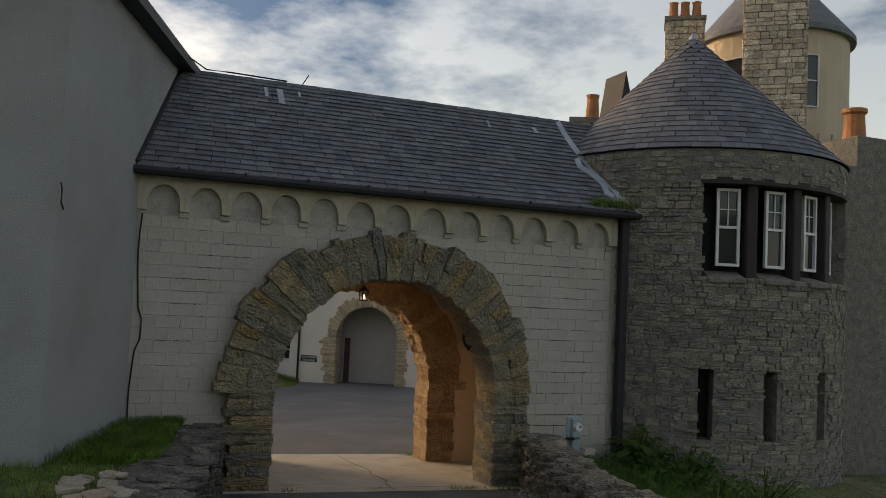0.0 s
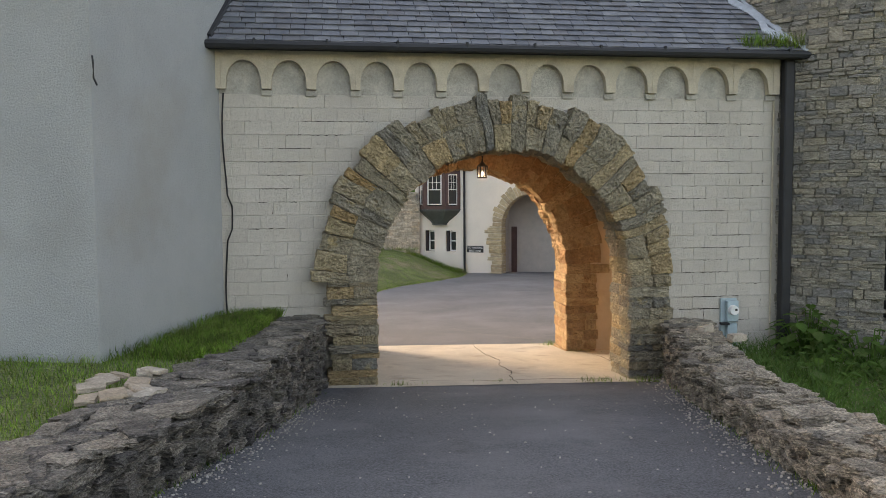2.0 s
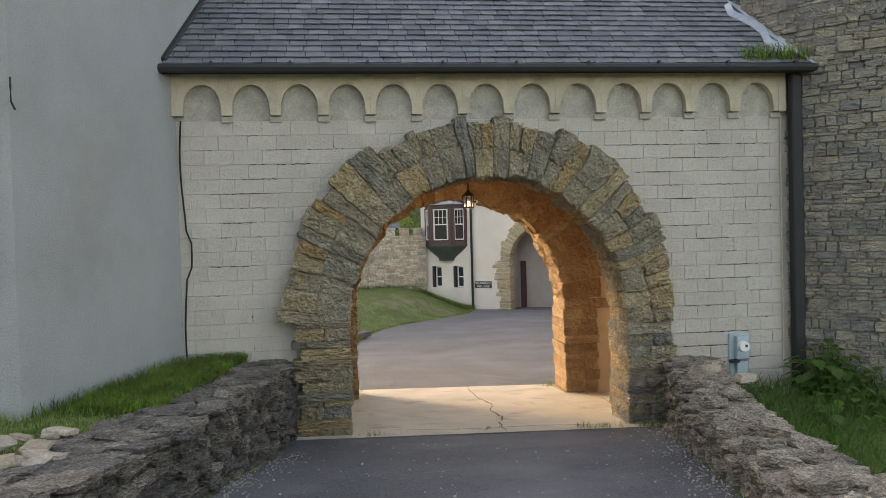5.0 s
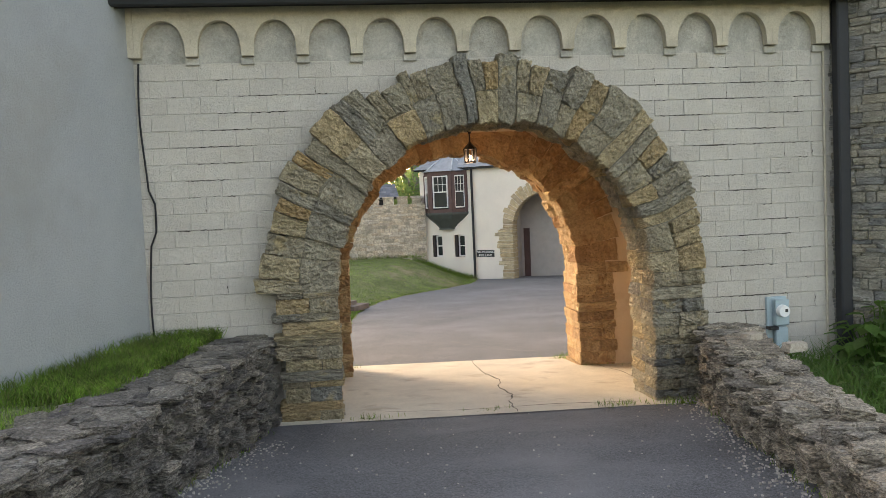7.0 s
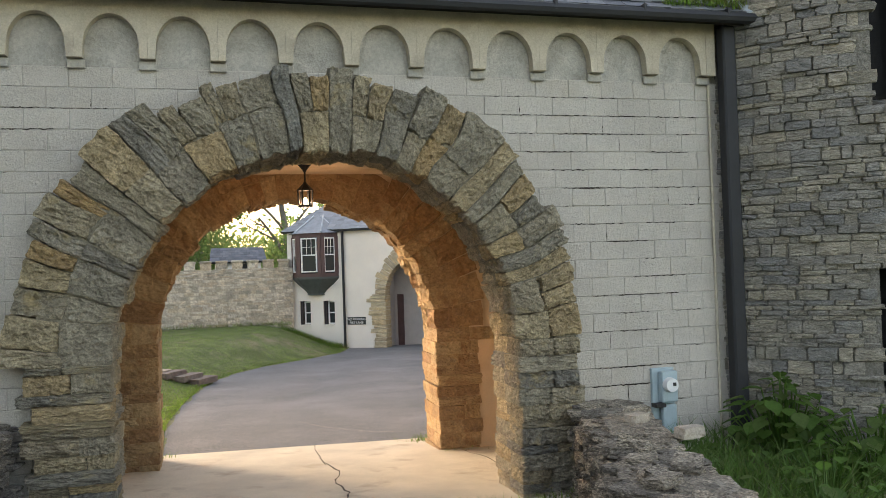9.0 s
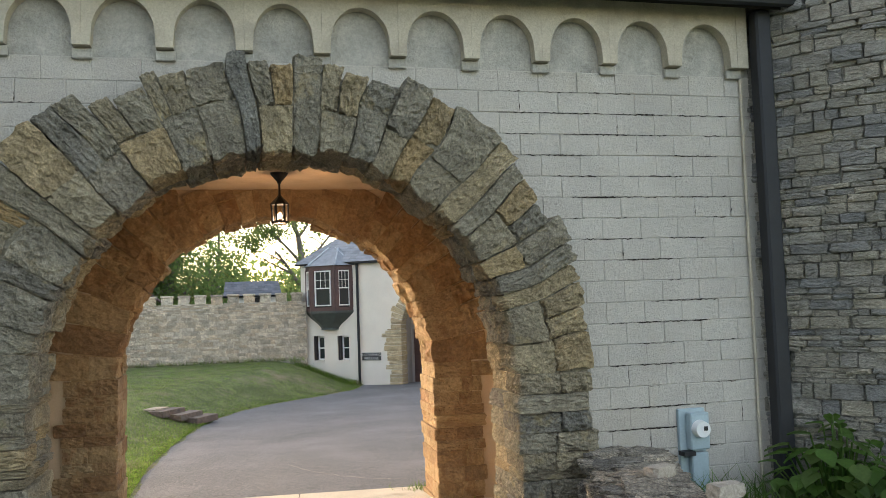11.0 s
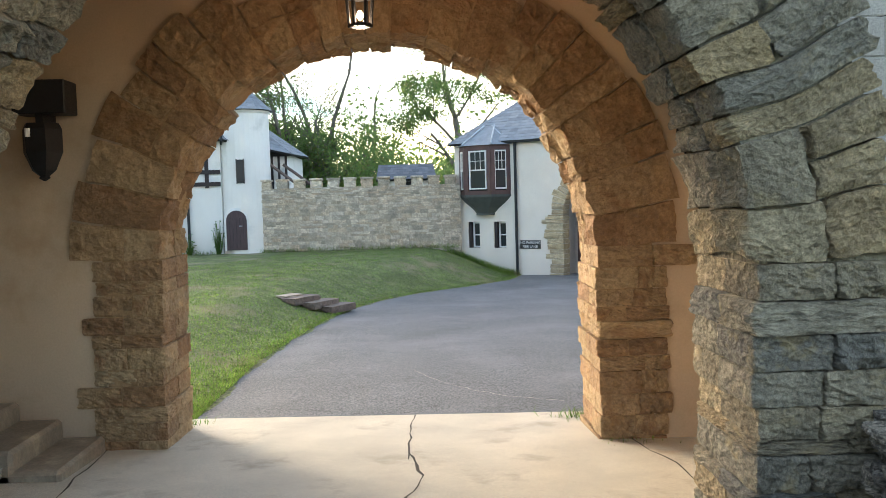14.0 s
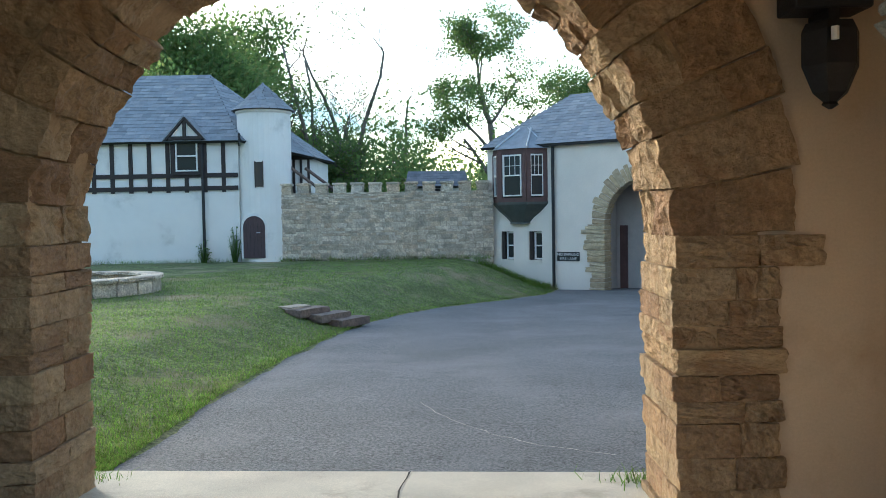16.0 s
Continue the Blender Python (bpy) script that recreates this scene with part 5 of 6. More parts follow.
part("gable", prism(bmesh.new(), [(DX - 0.62, 5.10), (DX + 0.62, 5.10), (DX, 5.80)], 45.72, 47.2), "stucco_far", dorm)
for a, b in (((DX - 0.74, 45.66, 5.04), (DX, 45.66, 5.88)), ((DX + 0.74, 45.66, 5.04), (DX, 45.66, 5.88)), ((DX - 0.62, 45.66, 5.10), (DX + 0.62, 45.66, 5.10)), ((DX, 45.68, 5.12), (DX, 45.68, 5.75))):
    part("bargeboard", tube(bmesh.new(), [a, b], 0.085, 4), "timber", dorm)
bm = bmesh.new()
for s in (-1, 1):
    v = [bm.verts.new(p) for p in ((DX, 45.6, 5.97), (DX + s * 0.84, 45.6, 5.04), (DX + s * 0.84, 46.0, 5.04), (DX, 47.2, 5.97))]
    w = [bm.verts.new(u.co + Vector((0, 0, -0.06))) for u in v]
    bm.faces.new(v)
    bm.faces.new(w[::-1])
    for i in range(4):
        bm.faces.new((v[i], w[i], w[(i + 1) % 4], v[(i + 1) % 4]))
bmesh.ops.recalc_face_normals(bm, faces=bm.faces)
part("roof", bm, "slate_pale", dorm)
for a in ((DX - 0.62, DX - 0.46), (DX + 0.46, DX + 0.62)):
    part("surround", boxed(a[0], a[1], 45.86, 45.94, 3.70, 5.1), "timber", dorm)
part("surround", boxed(DX - 0.46, DX + 0.46, 45.86, 45.94, 3.68, 3.80), "timber", dorm)
# black sheet that stands for the room's darkness
part("lining", boxed(DX - 0.46, DX + 0.46, 45.915, 45.93, 3.8, 5.05), "iron", dorm, "dark room behind the sash")
sash(dorm, pose(DX, 45.89, 3.82), 0.86, 1.20, 0, 0)

TU = (-1.72, 46.75)
turret = thing("stair_turret", "white stuccoed round stair turret with slate cone", "tower")
part("wall", lathe(bmesh.new(), [(1.06, -0.2), (1.05, 6.05), (1.11, 6.1), (1.11, 6.2)], 32, TU), "stucco_far", turret, smooth=False)
part("roof_deck", lathe(bmesh.new(), [(1.20, 6.17), (0.02, 7.28)], 24, TU), "gutter", turret)
pile = Pile(SLATES)
for r in range(9):
    f = (r + 0.5) / 9
    rad, z = 1.22 * (1 - f), 6.19 + 1.12 * f
    k = max(6, int(2 * math.pi * rad / 0.3))
    for i in range(k):
        t = 2 * math.pi * (i + 0.5 * (r % 2)) / k
        pile.add((TU[0] + rad * math.cos(t), TU[1] + rad * math.sin(t), z + 0.015), (2 * math.pi * rad / k, 0.23, 0.014), Matrix.Rotation(t - math.pi / 2, 3, "Z").to_quaternion() @ Euler((0.0, 0, 0)).to_quaternion() @ Euler((-0.70, 0, 0)).to_quaternion() @ Euler((0, 0, math.pi)).to_quaternion())
pile.done("slating", "slate_pale", turret, "pale grey slates")


def arched(w, h, y0, y1, steps=12):
    r = w / 2
    return prism(bmesh.new(), [(-r, 0)] + [(-r * math.cos(a), h - r + r * math.sin(a)) for a in (math.pi * k / steps for k in range(steps + 1))] + [(r, 0)], y0, y1)


tm = pose(-1.98, 45.72, 0.40)
part("door_surround", arched(1.02, 1.75, -0.02, 0.4), "white", turret, "white door surround", tm)
dleaf = part("door", arched(0.84, 1.64, -0.06, 0.0), "door", turret, "dark brown arched plank door", tm)
part("door_handle", boxed(0.10, 0.24, -0.10, -0.06, 0.98, 1.01), "lead", dleaf)
for k in range(5):
    part("plank_joint", boxed(-0.28 + 0.14 * k - 0.004, -0.28 + 0.14 * k + 0.004, -0.064, -0.060, 0.02, 1.35), "iron", dleaf)
part("slit_window", boxed(-1.87, -1.60, 45.655, 45.9, 3.17, 4.13), "glass", turret)
part("slit_frame", boxed(-1.90, -1.87, 45.635, 45.9, 3.14, 4.16), "timber", turret)
part("slit_frame", boxed(-1.60, -1.57, 45.635, 45.9, 3.14, 4.16), "timber", turret)
iron = thing("wall_bracket", "wrought iron lamp bracket on the turret", "bracket")
part("bar", tube(bmesh.new(), [(-2.62, 46.2, 5.05), (-2.45, 45.6, 5.15), (-2.3, 45.0, 5.15)], 0.045, 6), "iron", iron)
part("scroll", tube(bmesh.new(), [(-2.5, 45.8, 4.8), (-2.42, 45.4, 4.75), (-2.36, 45.2, 5.0), (-2.32, 45.05, 5.15), (-2.3, 45.0, 4.85)], 0.035, 6), "iron", iron)
stair = thing("timber_stair", "weathered wooden stair rail climbing to the wing", "stair")
for k, (a, b) in enumerate((((-0.9, 46.9, 4.1), (1.2, 46.7, 2.5)), ((-0.2, 47.3, 3.95), (1.7, 47.2, 2.5)), ((-0.9, 46.9, 4.1), (-0.9, 46.9, 2.0)))):
    part("rail", tube(bmesh.new(), [a, b], 0.07, 6), "board", stair)

# ---- courtyard wall ----
cwall = thing("courtyard_wall", "tan coursed stone wall with battlements", "stone wall")
part("core", boxed(-1.2, 7.35, 46.045, 46.55, -0.6, 2.84), "mortar_tan", cwall)
YS = pool("yardstone", 10, 2, 0.08, 240, 0.93, 0.08)
pile, count = Pile(YS), 0
z = -0.2
while z < 2.84:
    h = min(random.choice((0.08, 0.11, 0.13, 0.16, 0.19)), 2.9 - z)
    x = -1.2
    while x < 7.3:
        w = min(random.uniform(0.14, 0.46), 7.35 - x)
        c, s = (x + w / 2, 46.08 + random.uniform(-0.015, 0.015), z + h / 2), (w - 0.008, 0.12, h - 0.006)
        if z > 0.5 and count < 300:
            place("stone", random.choice(YS), cwall, c, s)
            count += 1
        else:
            pile.add(c, s)
        x += w
    z += h
pile.done("stonework", "yardstone_far", cwall, "coursed tan stones")
for k in range(12):
    x = -1.05 + k * 0.705
    mer = place("merlon", random.choice(YS), cwall, (x + 0.24, 46.3, 3.02), (0.48, 0.52, 0.36))
    place("cap", random.choice(HS), cwall, (x + 0.24, 46.3, 3.24), (0.54, 0.60, 0.10))
hut = thing("garden_hut", "small hut with grey slate roof behind the wall", "hut")
part("wall", boxed(3.9, 6.3, 53, 55, 0, 3.35), "stucco_far", hut)
deck(hut, [[(3.6, 52.7, 3.3), (6.6, 52.7, 3.3), (6.5, 54, 4.05), (3.7, 54, 4.05)]])
slated(hut, [(3.6, 52.7, 3.31), (6.6, 52.7, 3.31), (6.5, 54, 4.06), (3.7, 54, 4.06)], 6, 0.3, "slate_far")
# no hole here: a black slab paints the shade inside the hut
part("opening", boxed(5.0, 5.7, 52.96, 53.0, 2.6, 3.2), "iron", hut)

# ---- courtyard things ----
curb = thing("stone_ring", "low round stone planter ring in the lawn", "planter")
for k in range(22):
    t = 2 * math.pi * k / 22
    place("stone", random.choice(HS), curb, (-3.5 + 1.75 * math.cos(t), 33.1 + 1.75 * math.sin(t), 0.40), (0.53, 0.40, 0.38), Euler((0, 0, t + math.pi / 2)))
    place("cap", random.choice(HS), curb, (-3.5 + 1.75 * math.cos(t), 33.1 + 1.75 * math.sin(t), 0.60), (0.57, 0.52, 0.09), Euler((0, 0, t + math.pi / 2)))
gsteps = thing("garden_steps", "weathered flat steps let into the lawn edge", "steps")
for k, (x, y) in enumerate(((2.45, 30.7), (2.90, 30.78), (3.30, 30.85))):
    zz = -0.04 - 0.12 * k
    place("step", random.choice(pool("board", 1, 2, 0.02, 300 + k, 0.97)), gsteps, (x, y, zz), (0.98, 0.42, 0.17), Euler((0, 0, radians(58))))
ob = place("step", random.choice(PS), gsteps, (2.15, 30.8, 0.06), (0.6, 0.4, 0.05), Euler((0, 0, 1.0)))
tagged(ob, "pale loose slab")

# ---- trees ----
def leaf_cloud(points, size, seed):
    """Small folded leaves, two triangles each, at the given places."""
    rng = np.random.default_rng(seed)
    n = len(points)
    p = np.array(points)
    a = rng.normal(size=(n, 3))
    a /= np.linalg.norm(a, axis=1)[:, None]
    b = np.cross(a, rng.normal(size=(n, 3)))
    b /= np.linalg.norm(b, axis=1)[:, None]
    s = size * rng.uniform(0.6, 1.3, size=(n, 1))
    v = np.stack([p - a * s, p + b * s * 0.55, p + a * s, p - b * s * 0.55], axis=1).reshape(-1, 3)
    f = [(4 * i, 4 * i + 1, 4 * i + 2, 4 * i + 3) for i in range(n)]
    me = bpy.data.meshes.new("leaves")
    me.from_pydata(v.tolist(), [], f)
    return me


def tree(at, height, spread, leaves, size, seed, label, trunk=0.28, lean=(0, 0), first=0.3, levels=4, clump=0.55, mat="leaf"):
    """A trunk that forks into limbs and twigs; leaves gather about the twigs."""
    rng = random.Random(seed)
    th = thing("tree", label, "tree", at, group="trees beyond the courtyard")
    tips, bars = [], []

    def limb(p, d, ln, r, lv):
        pts, rad = [p], [r]
        for k in range(4):
            d = (d + Vector((rng.uniform(-1, 1), rng.uniform(-1, 1), rng.uniform(-0.5, 0.9))) * (0.20 if lv else 0.07)).normalized()
            p = p + d * ln / 4
            pts.append(p)
            rad.append(r * (1 - 0.13 * (k + 1)))
        bars.append((pts, rad, lv))
        if lv >= levels:
            tips.append((pts[2], pts[4]))
            return
        for k in range(rng.choice((2, 3, 3)) if lv else 5):
            i = rng.choice((2, 3, 4)) if lv else rng.choice((1, 2, 3, 4))
            t = rng.uniform(0, 2 * math.pi)
            out = Vector((math.cos(t), math.sin(t), rng.uniform(0.0, 0.9))).normalized()
            nd = (d * 0.45 + out * (0.85 if lv else 0.8)).normalized()
            limb(pts[i], nd, ln * rng.uniform(0.52, 0.75) if lv else spread * rng.uniform(0.55, 0.95), rad[i] * rng.uniform(0.45, 0.65), lv + 1)
        if lv:
            tips.append((pts[3], pts[4]))
        else:
            limb(pts[4], d, height * (1 - first) * 0.45, rad[4] * 0.8, 1)

    limb(Vector((0, 0, -0.4)), Vector((lean[0], lean[1], 1)).normalized(), height * (first + 0.3), trunk, 0)
    bm = bmesh.new()
    for pts, rad, lv in bars[:1]:
        tube(bm, pts, 0, 10, rad)
    part("trunk", bm, "bark", th, smooth=True)
    bm = bmesh.new()
    for pts, rad, lv in bars[1:]:
        tube(bm, pts, 0, 6 if lv < 3 else 4, [max(r, 0.012) for r in rad])
    part("limb", bm, "bark", th, smooth=True)
    if leaves:
        pts = []
        g = np.random.default_rng(seed)
        for k in range(leaves):
            a, b = tips[rng.randrange(len(tips))]
            c = a.lerp(b, rng.random())
            q = g.normal(size=3) * clump
            pts.append((c.x + q[0], c.y + q[1], c.z + q[2] * 0.7))
        me = leaf_cloud(pts, size, seed)
        tagged(link("crown", me, mat, th, "open crown of small green leaves"), kind="stuff")
    return th


tree((8.6, 60, 0), 14.2, 4.9, 15000, 0.09, 3, "tall open-crowned tree with sparse green leaves", 0.36, first=0.22, levels=5, clump=0.26)
tree((0.0, 63, 0), 15.5, 3.8, 2500, 0.075, 8, "half-bare grey tree with thin forked limbs", 0.40, lean=(0.06, 0), first=0.10, levels=5, clump=0.3)
tree((-1.5, 62, 0), 15.5, 3.4, 5000, 0.085, 12, "slender leaning tree with sparse leaves", 0.36, lean=(-0.08, 0), first=0.10, levels=5, clump=0.3)
tree((2.6, 65, 0), 11.5, 3.2, 1500, 0.075, 15, "bare pale-barked tree behind the wall", 0.32, first=0.12, levels=5, clump=0.3)
tree((-7.8, 60, 0), 11.6, 4.4, 24000, 0.15, 21, "dense tall green broadleaf tree", 0.45, levels=5, clump=0.8)
tree((-12.5, 63, 0), 11.0, 4.6, 16000, 0.13, 25, "dense green broadleaf tree beyond the timbered roof", 0.42, levels=5, clump=0.8)
tree((-6.6, 68, 0), 12.6, 4.2, 24000, 0.15, 29, "tall green broadleaf tree behind the turret", 0.36, levels=5, clump=0.8)
tree((13.6, 62, 0), 10.2, 3.4, 14000, 0.10, 33, "green broadleaf tree behind the oriel house", 0.34, clump=0.7)
tree((21.0, 64, 0), 10.6, 4.0, 26000, 0.12, 37, "green broadleaf tree behind the oriel house", 0.34, clump=0.8)
tree((-2.1, 64, 0), 15.0, 3.4, 1800, 0.08, 43, "half-bare grey tree with thin forked limbs", 0.34, lean=(0.05, 0), first=0.12, levels=5, clump=0.3)
tree((0.1, 65, 0), 16.0, 3.2, 900, 0.08, 47, "bare pale-barked tree behind the wall", 0.36, lean=(-0.05, 0), first=0.12, levels=5, clump=0.3)
# undergrowth and far woods
rng = np.random.default_rng(77)
pts = []
for k in range(230):
    x, y = rng.uniform(-18, 24), rng.uniform(56, 74)
    h = rng.uniform(3.5, 7.2) if x > 4.5 else rng.uniform(4.5, 9.0)
    for j in range(480):
        q = rng.normal(size=3)
        pts.append((x + q[0] * 0.85, y + q[1] * 0.8, abs(h * 0.5 + q[2] * h * 0.2)))
tagged(link("undergrowth", leaf_cloud(pts, 0.15, 78), "leaf"), "tangled green shrubs behind the courtyard wall", "shrubs", kind="stuff")
pts = []
for k in range(150):
    x, y = rng.uniform(-90, 90), rng.uniform(82, 120)
    h = rng.uniform(3, 7)
    for j in range(110):
        q = rng.normal(size=3)
        pts.append((x + q[0] * 2.4, y + q[1] * 1.5, abs(h * 0.6 + q[2] * h * 0.3)))
tagged(link("far_woods", leaf_cloud(pts, 0.42, 79), "leaf"), "distant green woods behind the place", "woods", kind="stuff")


# ---- grass, weeds and gravel ----
def blades(name, spots, tall, label, category, parent=None, seed=1, mat="blade"):
    """Single bent blades at the spots (x, y, z)."""
    rng = np.random.default_rng(seed)
    p = np.array(spots)
    n = len(p)
    t = rng.uniform(0, 2 * np.pi, n)
    h = rng.uniform(tall[0], tall[1], n)
    w = 0.006 + 0.026 * h
    d = np.stack([np.cos(t), np.sin(t), np.zeros(n)], 1)
    b = rng.normal(size=(n, 3)) * 0.35
    b[:, 2] = 1
    mid = p + b * (h * 0.55)[:, None]
    bend = rng.normal(size=(n, 3)) * 0.6
    bend[:, 2] = 0.75
    tip = mid + bend * (h * 0.5)[:, None]
    v = np.stack([p - d * w[:, None] * 0.5, p + d * w[:, None] * 0.5, mid + d * w[:, None] * 0.35, mid - d * w[:, None] * 0.35, tip], 1).reshape(-1, 3)
    f = []
    for i in range(n):
        k = 5 * i
        f += [(k, k + 1, k + 2, k + 3), (k + 3, k + 2, k + 4)]
    me = bpy.data.meshes.new(name)
    me.from_pydata(v.tolist(), [], f)
    return tagged(link(name, me, mat, parent), label, category, kind="stuff")


rng = random.Random(91)
spots = []
while len(spots) < 15000:
    y = rng.uniform(7.0, 14.4)
    x = along(LEFT_FACE, y) - 0.62 - abs(rng.gauss(0, 0.5))
    if x < 0.32 + 0.30 * (y - 14.41) or y > 11.2:
        if x > -0.62 + 0.30 * (y - 11.18) or y < 11.1:
            spots.append((x, y, 1.40))
blades("grass_bank", spots, (0.06, 0.24), "long green grass between the low wall and the white building", "grass", seed=2)
spots = []
while len(spots) < 30000:
    y, x = rng.uniform(3, 13), rng.uniform(-7, 0.5)
    if x < along(LEFT_FACE, y) - 0.7 and not (x < -0.6 and y > 11.2 - 0.3 * (x + 0.65)):
        spots.append((x, y, 1.41))
blades("grass_verge", spots, (0.05, 0.17), "short rough grass beside the white building", "grass", seed=3)
spots = []
while len(spots) < 130000:
    y = 19.1 + 27 * rng.random() ** 1.7
    x = along(DRIVE, y) - 0.02 - (9.5 * rng.random() ** 1.4)
    if y < 19.3 and x > 2.9:
        continue
    if y > 45.3:
        continue
    spots.append((x, y, lawn_z(x, y) - 0.01))
blades("lawn_grass", spots, (0.03, 0.085), "short green lawn with dry worn patches", "grass", seed=4)
for cx, cy, n, hh in ((6.95, 14.0, 160, 0.16), (3.0, 14.1, 60, 0.12), (6.1, 14.12, 110, 0.13), (6.86, 18.82, 200, 0.18), (2.72, 18.85, 90, 0.12), (4.5, 14.25, 40, 0.08), (7.0, 17.7, 50, 0.10)):
    spots = [(cx + rng.gauss(0, 0.16), cy + rng.gauss(0, 0.07), floor_z(cx, cy) - 0.01) for k in range(n)]
    blades("weed_tuft", spots, (0.03, hh), "small tuft of green weeds in a joint", "weeds", seed=int(cx * 100))
spots = [(9.3 + rng.uniform(-0.75, 0.3), 14.22 + rng.gauss(0, 0.06), 5.56 + rng.uniform(0, 0.1)) for k in range(420)]
blades("gutter_grass", spots, (0.06, 0.30), "dry yellow-green grass growing in the gutter", "weeds", seed=8)
spots = []
while len(spots) < 5200:
    y = rng.uniform(6.0, 14.4)
    x = along(RIGHT_FACE, y) + 0.65 + abs(rng.gauss(0, 1.0))
    if math.hypot(x - TC.x, y - TC.y) > TR + 0.1:
        spots.append((x, y, ground_z(x, y) - 0.01))
blades("weeds", spots, (0.12, 0.55), "tangled green weeds along the stone wall", "weeds", seed=9, mat="leaf_near")
for name, table, out, n in (("L", LEFT_FACE, -1, 900), ("R", RIGHT_FACE, 1, 700)):
    spots = [(along(table, y) - out * abs(rng.gauss(0, 0.07)) + out * 0.05, y, road_z(y) - 0.005) for y in (rng.uniform(4, 14.0) for k in range(n))]
    blades("edge_weeds", spots, (0.02, 0.10), "sparse moss and weeds at the foot of the low wall", "weeds", seed=n)
spots = [(rng.uniform(-12.5, -2.8), 45.9, 0.2) for k in range(1200)] + [(rng.uniform(-1.2, 7.2), 45.9, lawn_z(2, 45.9) - 0.02) for k in range(1200)]
blades("wall_weeds", spots, (0.06, 0.28), "straggling weeds at the foot of the courtyard walls", "weeds", seed=12)
spots = []
for k in range(2600):
    s = rng.uniform(-3.0, 0.1)
    o = abs(rng.gauss(0, 0.5)) + 0.05
    x, y = 9.57 + 0.819 * s - 0.574 * o, 44.72 - 0.574 * s - 0.819 * o
    spots.append((x, y, lawn_z(x, y) - 0.02))
blades("bank_weeds", spots, (0.08, 0.34), "dark green weeds on the bank below the oriel", "weeds", seed=13)


def leafy(name, at, n, spread, tall, size, seed, label):
    """A broad-leaved plant: stalks with bent, pointed leaves."""
    rng = random.Random(seed)
    th = thing(name, label, "plant", at, group="plants by the tower")
    bm, sm = bmesh.new(), bmesh.new()
    for k in range(n):
        t, r = rng.uniform(0, 2 * math.pi), spread * math.sqrt(rng.random())
        h = tall * rng.uniform(0.25, 1.0) * (1 - 0.4 * r / spread)
        p = Vector((r * math.cos(t), r * math.sin(t), h))
        tube(sm, [(p.x * 0.3, p.y * 0.3, 0), (p.x * 0.7, p.y * 0.7, h * 0.6), p], 0.008, 4)
        d = Vector((math.cos(t + rng.uniform(-0.9, 0.9)), math.sin(t + rng.uniform(-0.9, 0.9)), rng.uniform(-0.5, 0.2))).normalized()
        s = d.cross(Vector((0, 0, 1))).normalized()
        up = s.cross(d)
        ln = size * rng.uniform(0.6, 1.2)
        rows3 = []
        for i, wd in enumerate((0.12, 0.38, 0.42, 0.26, 0.02)):
            c = p + d * ln * i / 4 - Vector((0, 0, 1)) * ln * 0.07 * i * i / 4
            rows3.append([bm.verts.new(c - s * wd * ln + up * 0.08 * ln), bm.verts.new(c), bm.verts.new(c + s * wd * ln + up * 0.08 * ln)])
        for a, b in zip(rows3, rows3[1:]):
            bm.faces.new((a[0], a[1], b[1], b[0]))
            bm.faces.new((a[1], a[2], b[2], b[1]))
    part("stalk", sm, "leaf_near", th)
    ob = part("foliage", bm, "leaf_near", th, smooth=True)
    tagged(ob, kind="stuff")
    return th


leafy("leafy_plant", (9.55, 13.75, 0.5), 130, 0.55, 1.05, 0.19, 5, "broad-leaved green plant against the tower foot")
leafy("leafy_plant", (10.0, 12.9, 0.45), 120, 0.65, 0.85, 0.16, 6, "broad-leaved green plant against the tower foot")
leafy("leafy_plant", (8.6, 13.6, 0.55), 40, 0.5, 0.35, 0.14, 7, "low small-leaved plant by the meter")
for k, (x, y, h) in enumerate(((9.0, 12.4, 0.5), (9.6, 11.6, 0.55), (8.3, 11.6, 0.4), (10.4, 11.4, 0.6), (8.6, 10.2, 0.5))):
    leafy("leafy_plant", (x, y, ground_z(x, y)), 55, 0.6, h + 0.15, 0.13, 20 + k, "tangled small-leaved green plant behind the wall")
for x, y, zz, h in ((-3.98, 45.75, 0.2, 1.2), (-2.75, 45.7, 0.2, 1.9)):
    leafy("creeper", (x, y, zz), 50, 0.25, h, 0.10, int(h * 10), "dark green creeper climbing the white wall")

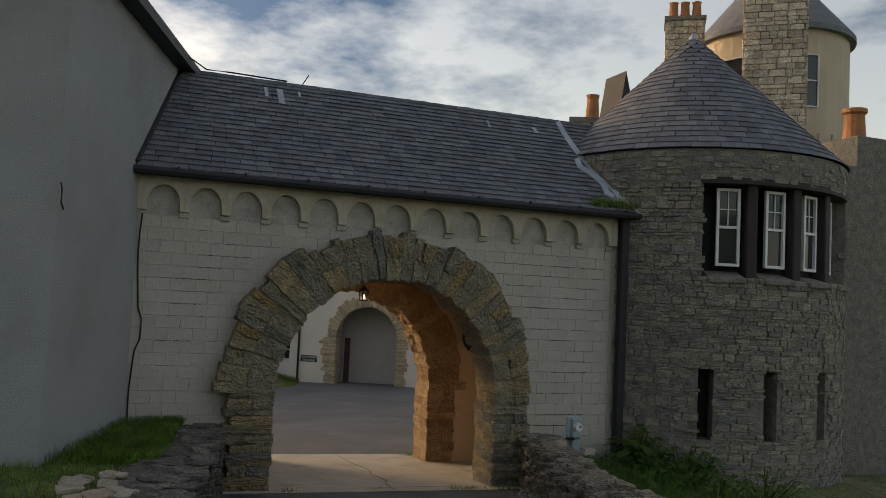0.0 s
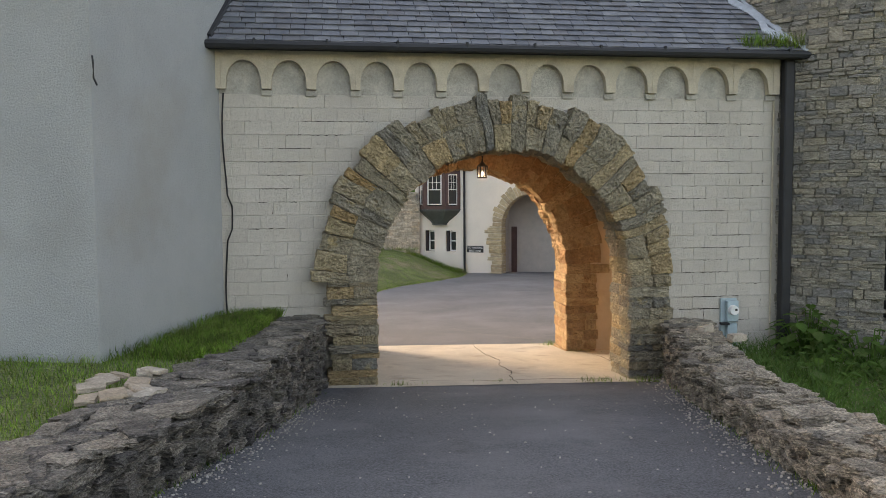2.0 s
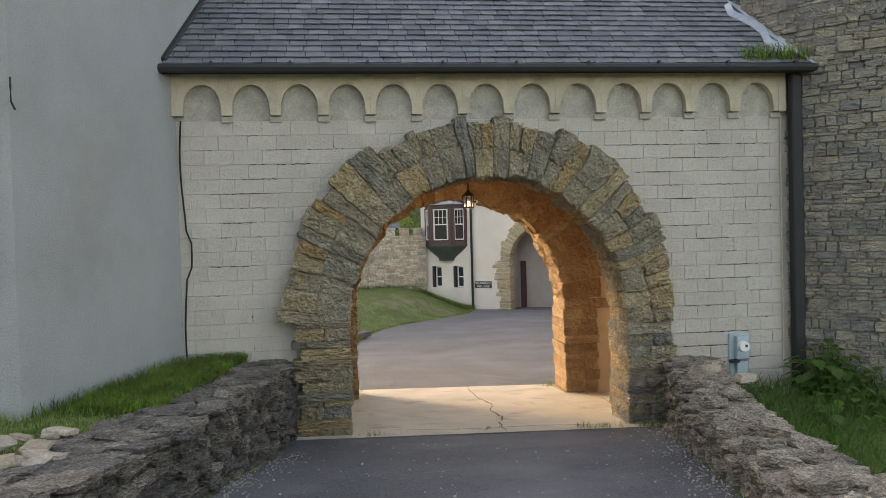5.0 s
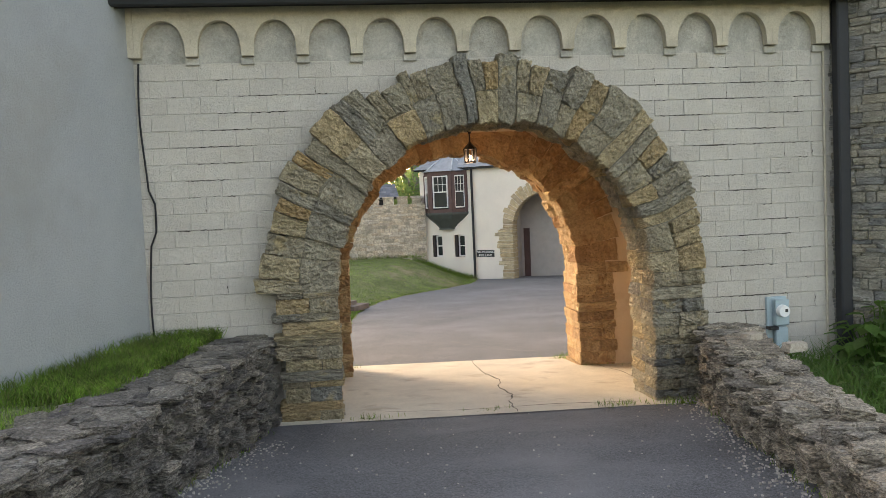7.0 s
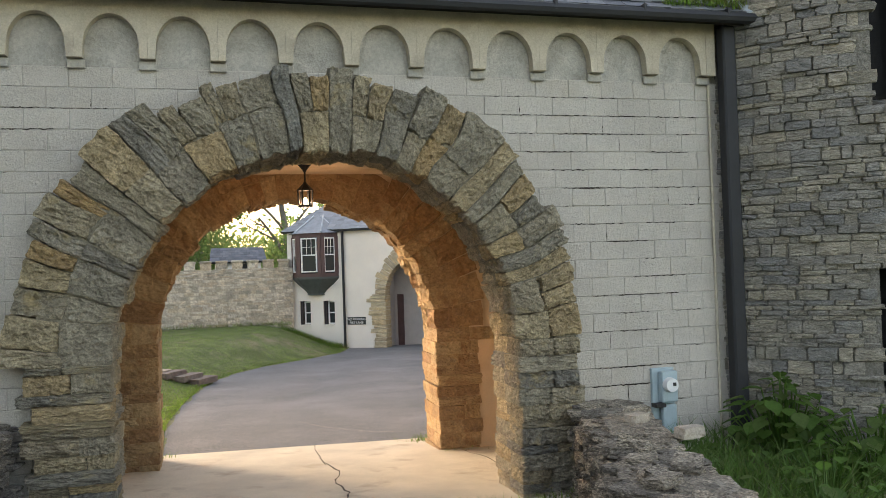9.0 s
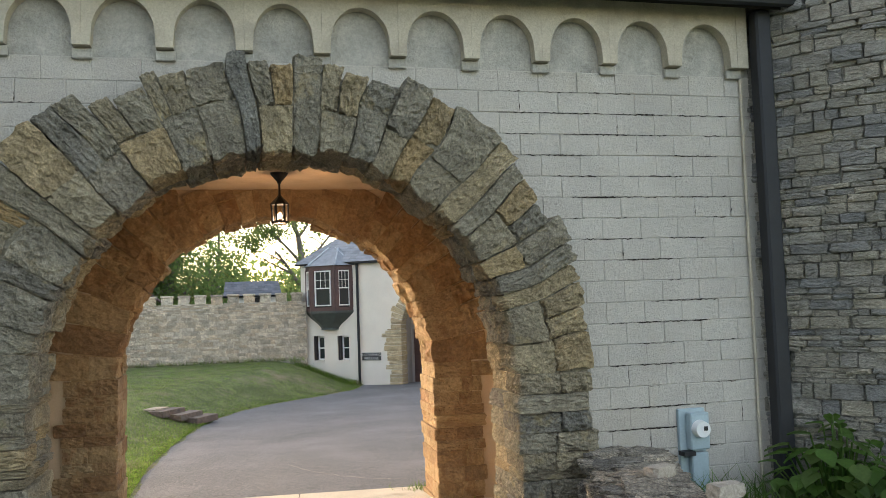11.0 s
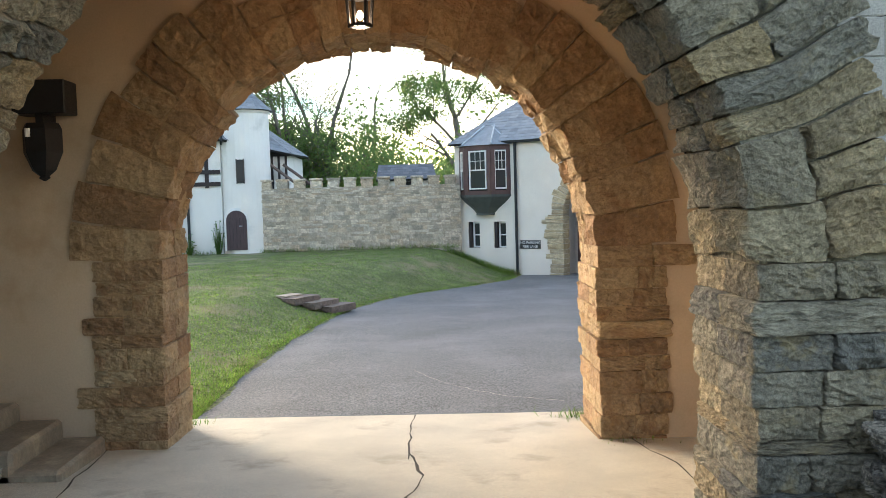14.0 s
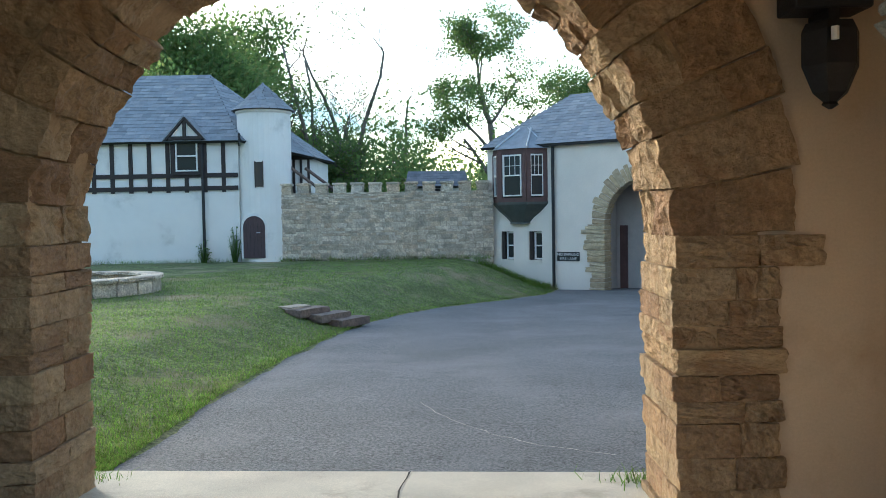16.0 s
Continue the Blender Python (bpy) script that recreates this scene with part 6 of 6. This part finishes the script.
# gravel along the road's edges
GS = pool("dry", 4, 1, 0.12, 330)
pile = Pile(GS)
for k in range(2400):
    y = rng.uniform(3.5, 14.2)
    side2 = rng.random() < 0.55
    x = along(LEFT_FACE if side2 else RIGHT_FACE, y)
    o = abs(rng.gauss(0, 0.22)) if rng.random() < 0.9 else rng.uniform(0, 2.5)
    x = x + o if side2 else x - o
    s = rng.uniform(0.005, 0.02)
    pile.add((x, y, road_z(y) + s * 0.3), (s, s * rng.uniform(0.7, 1.4), s * 0.7), Euler((0, 0, rng.uniform(0, 3))))
ob = pile.done("gravel", "gravel", None, "")
tagged(ob, "scattered pale gravel along the drive's edges", "gravel")

# mortar that fills the arches between their stones
def arch_band(cx, r0, r1, spring, foot, y0, y1, parent, mat):
    bm = bmesh.new()
    steps = 40
    inner = [(cx - r0, foot)] + [(cx - r0 * math.cos(math.pi * k / steps), spring + r0 * math.sin(math.pi * k / steps)) for k in range(steps + 1)] + [(cx + r0, foot)]
    outer = [(cx - r1, foot)] + [(cx - r1 * math.cos(math.pi * k / steps), spring + r1 * math.sin(math.pi * k / steps)) for k in range(steps + 1)] + [(cx + r1, foot)]
    rings = [[bm.verts.new((x, y, z)) for x, z in (i_, o_)] for y in (y0, y1) for i_, o_ in zip(inner, outer)]
    n = len(inner)
    F, B = rings[:n], rings[n:]
    for i in range(n - 1):
        bm.faces.new((F[i][0], F[i][1], F[i + 1][1], F[i + 1][0]))
        bm.faces.new((B[i][0], B[i + 1][0], B[i + 1][1], B[i][1]))
        bm.faces.new((F[i][0], F[i + 1][0], B[i + 1][0], B[i][0]))
        bm.faces.new((F[i][1], B[i][1], B[i + 1][1], F[i + 1][1]))
    bmesh.ops.recalc_face_normals(bm, faces=bm.faces)
    return part("mortar", bm, mat, parent)


arch_band(CX, RI + 0.05, 2.70, SPR, 0.1, 14.285, 15.08, arch_front, "mortar_arch")
arch_band(RX, RR + 0.035, 2.44, RSPR, -0.1, 17.80, 18.62, arch_rear, "mortar_sand")
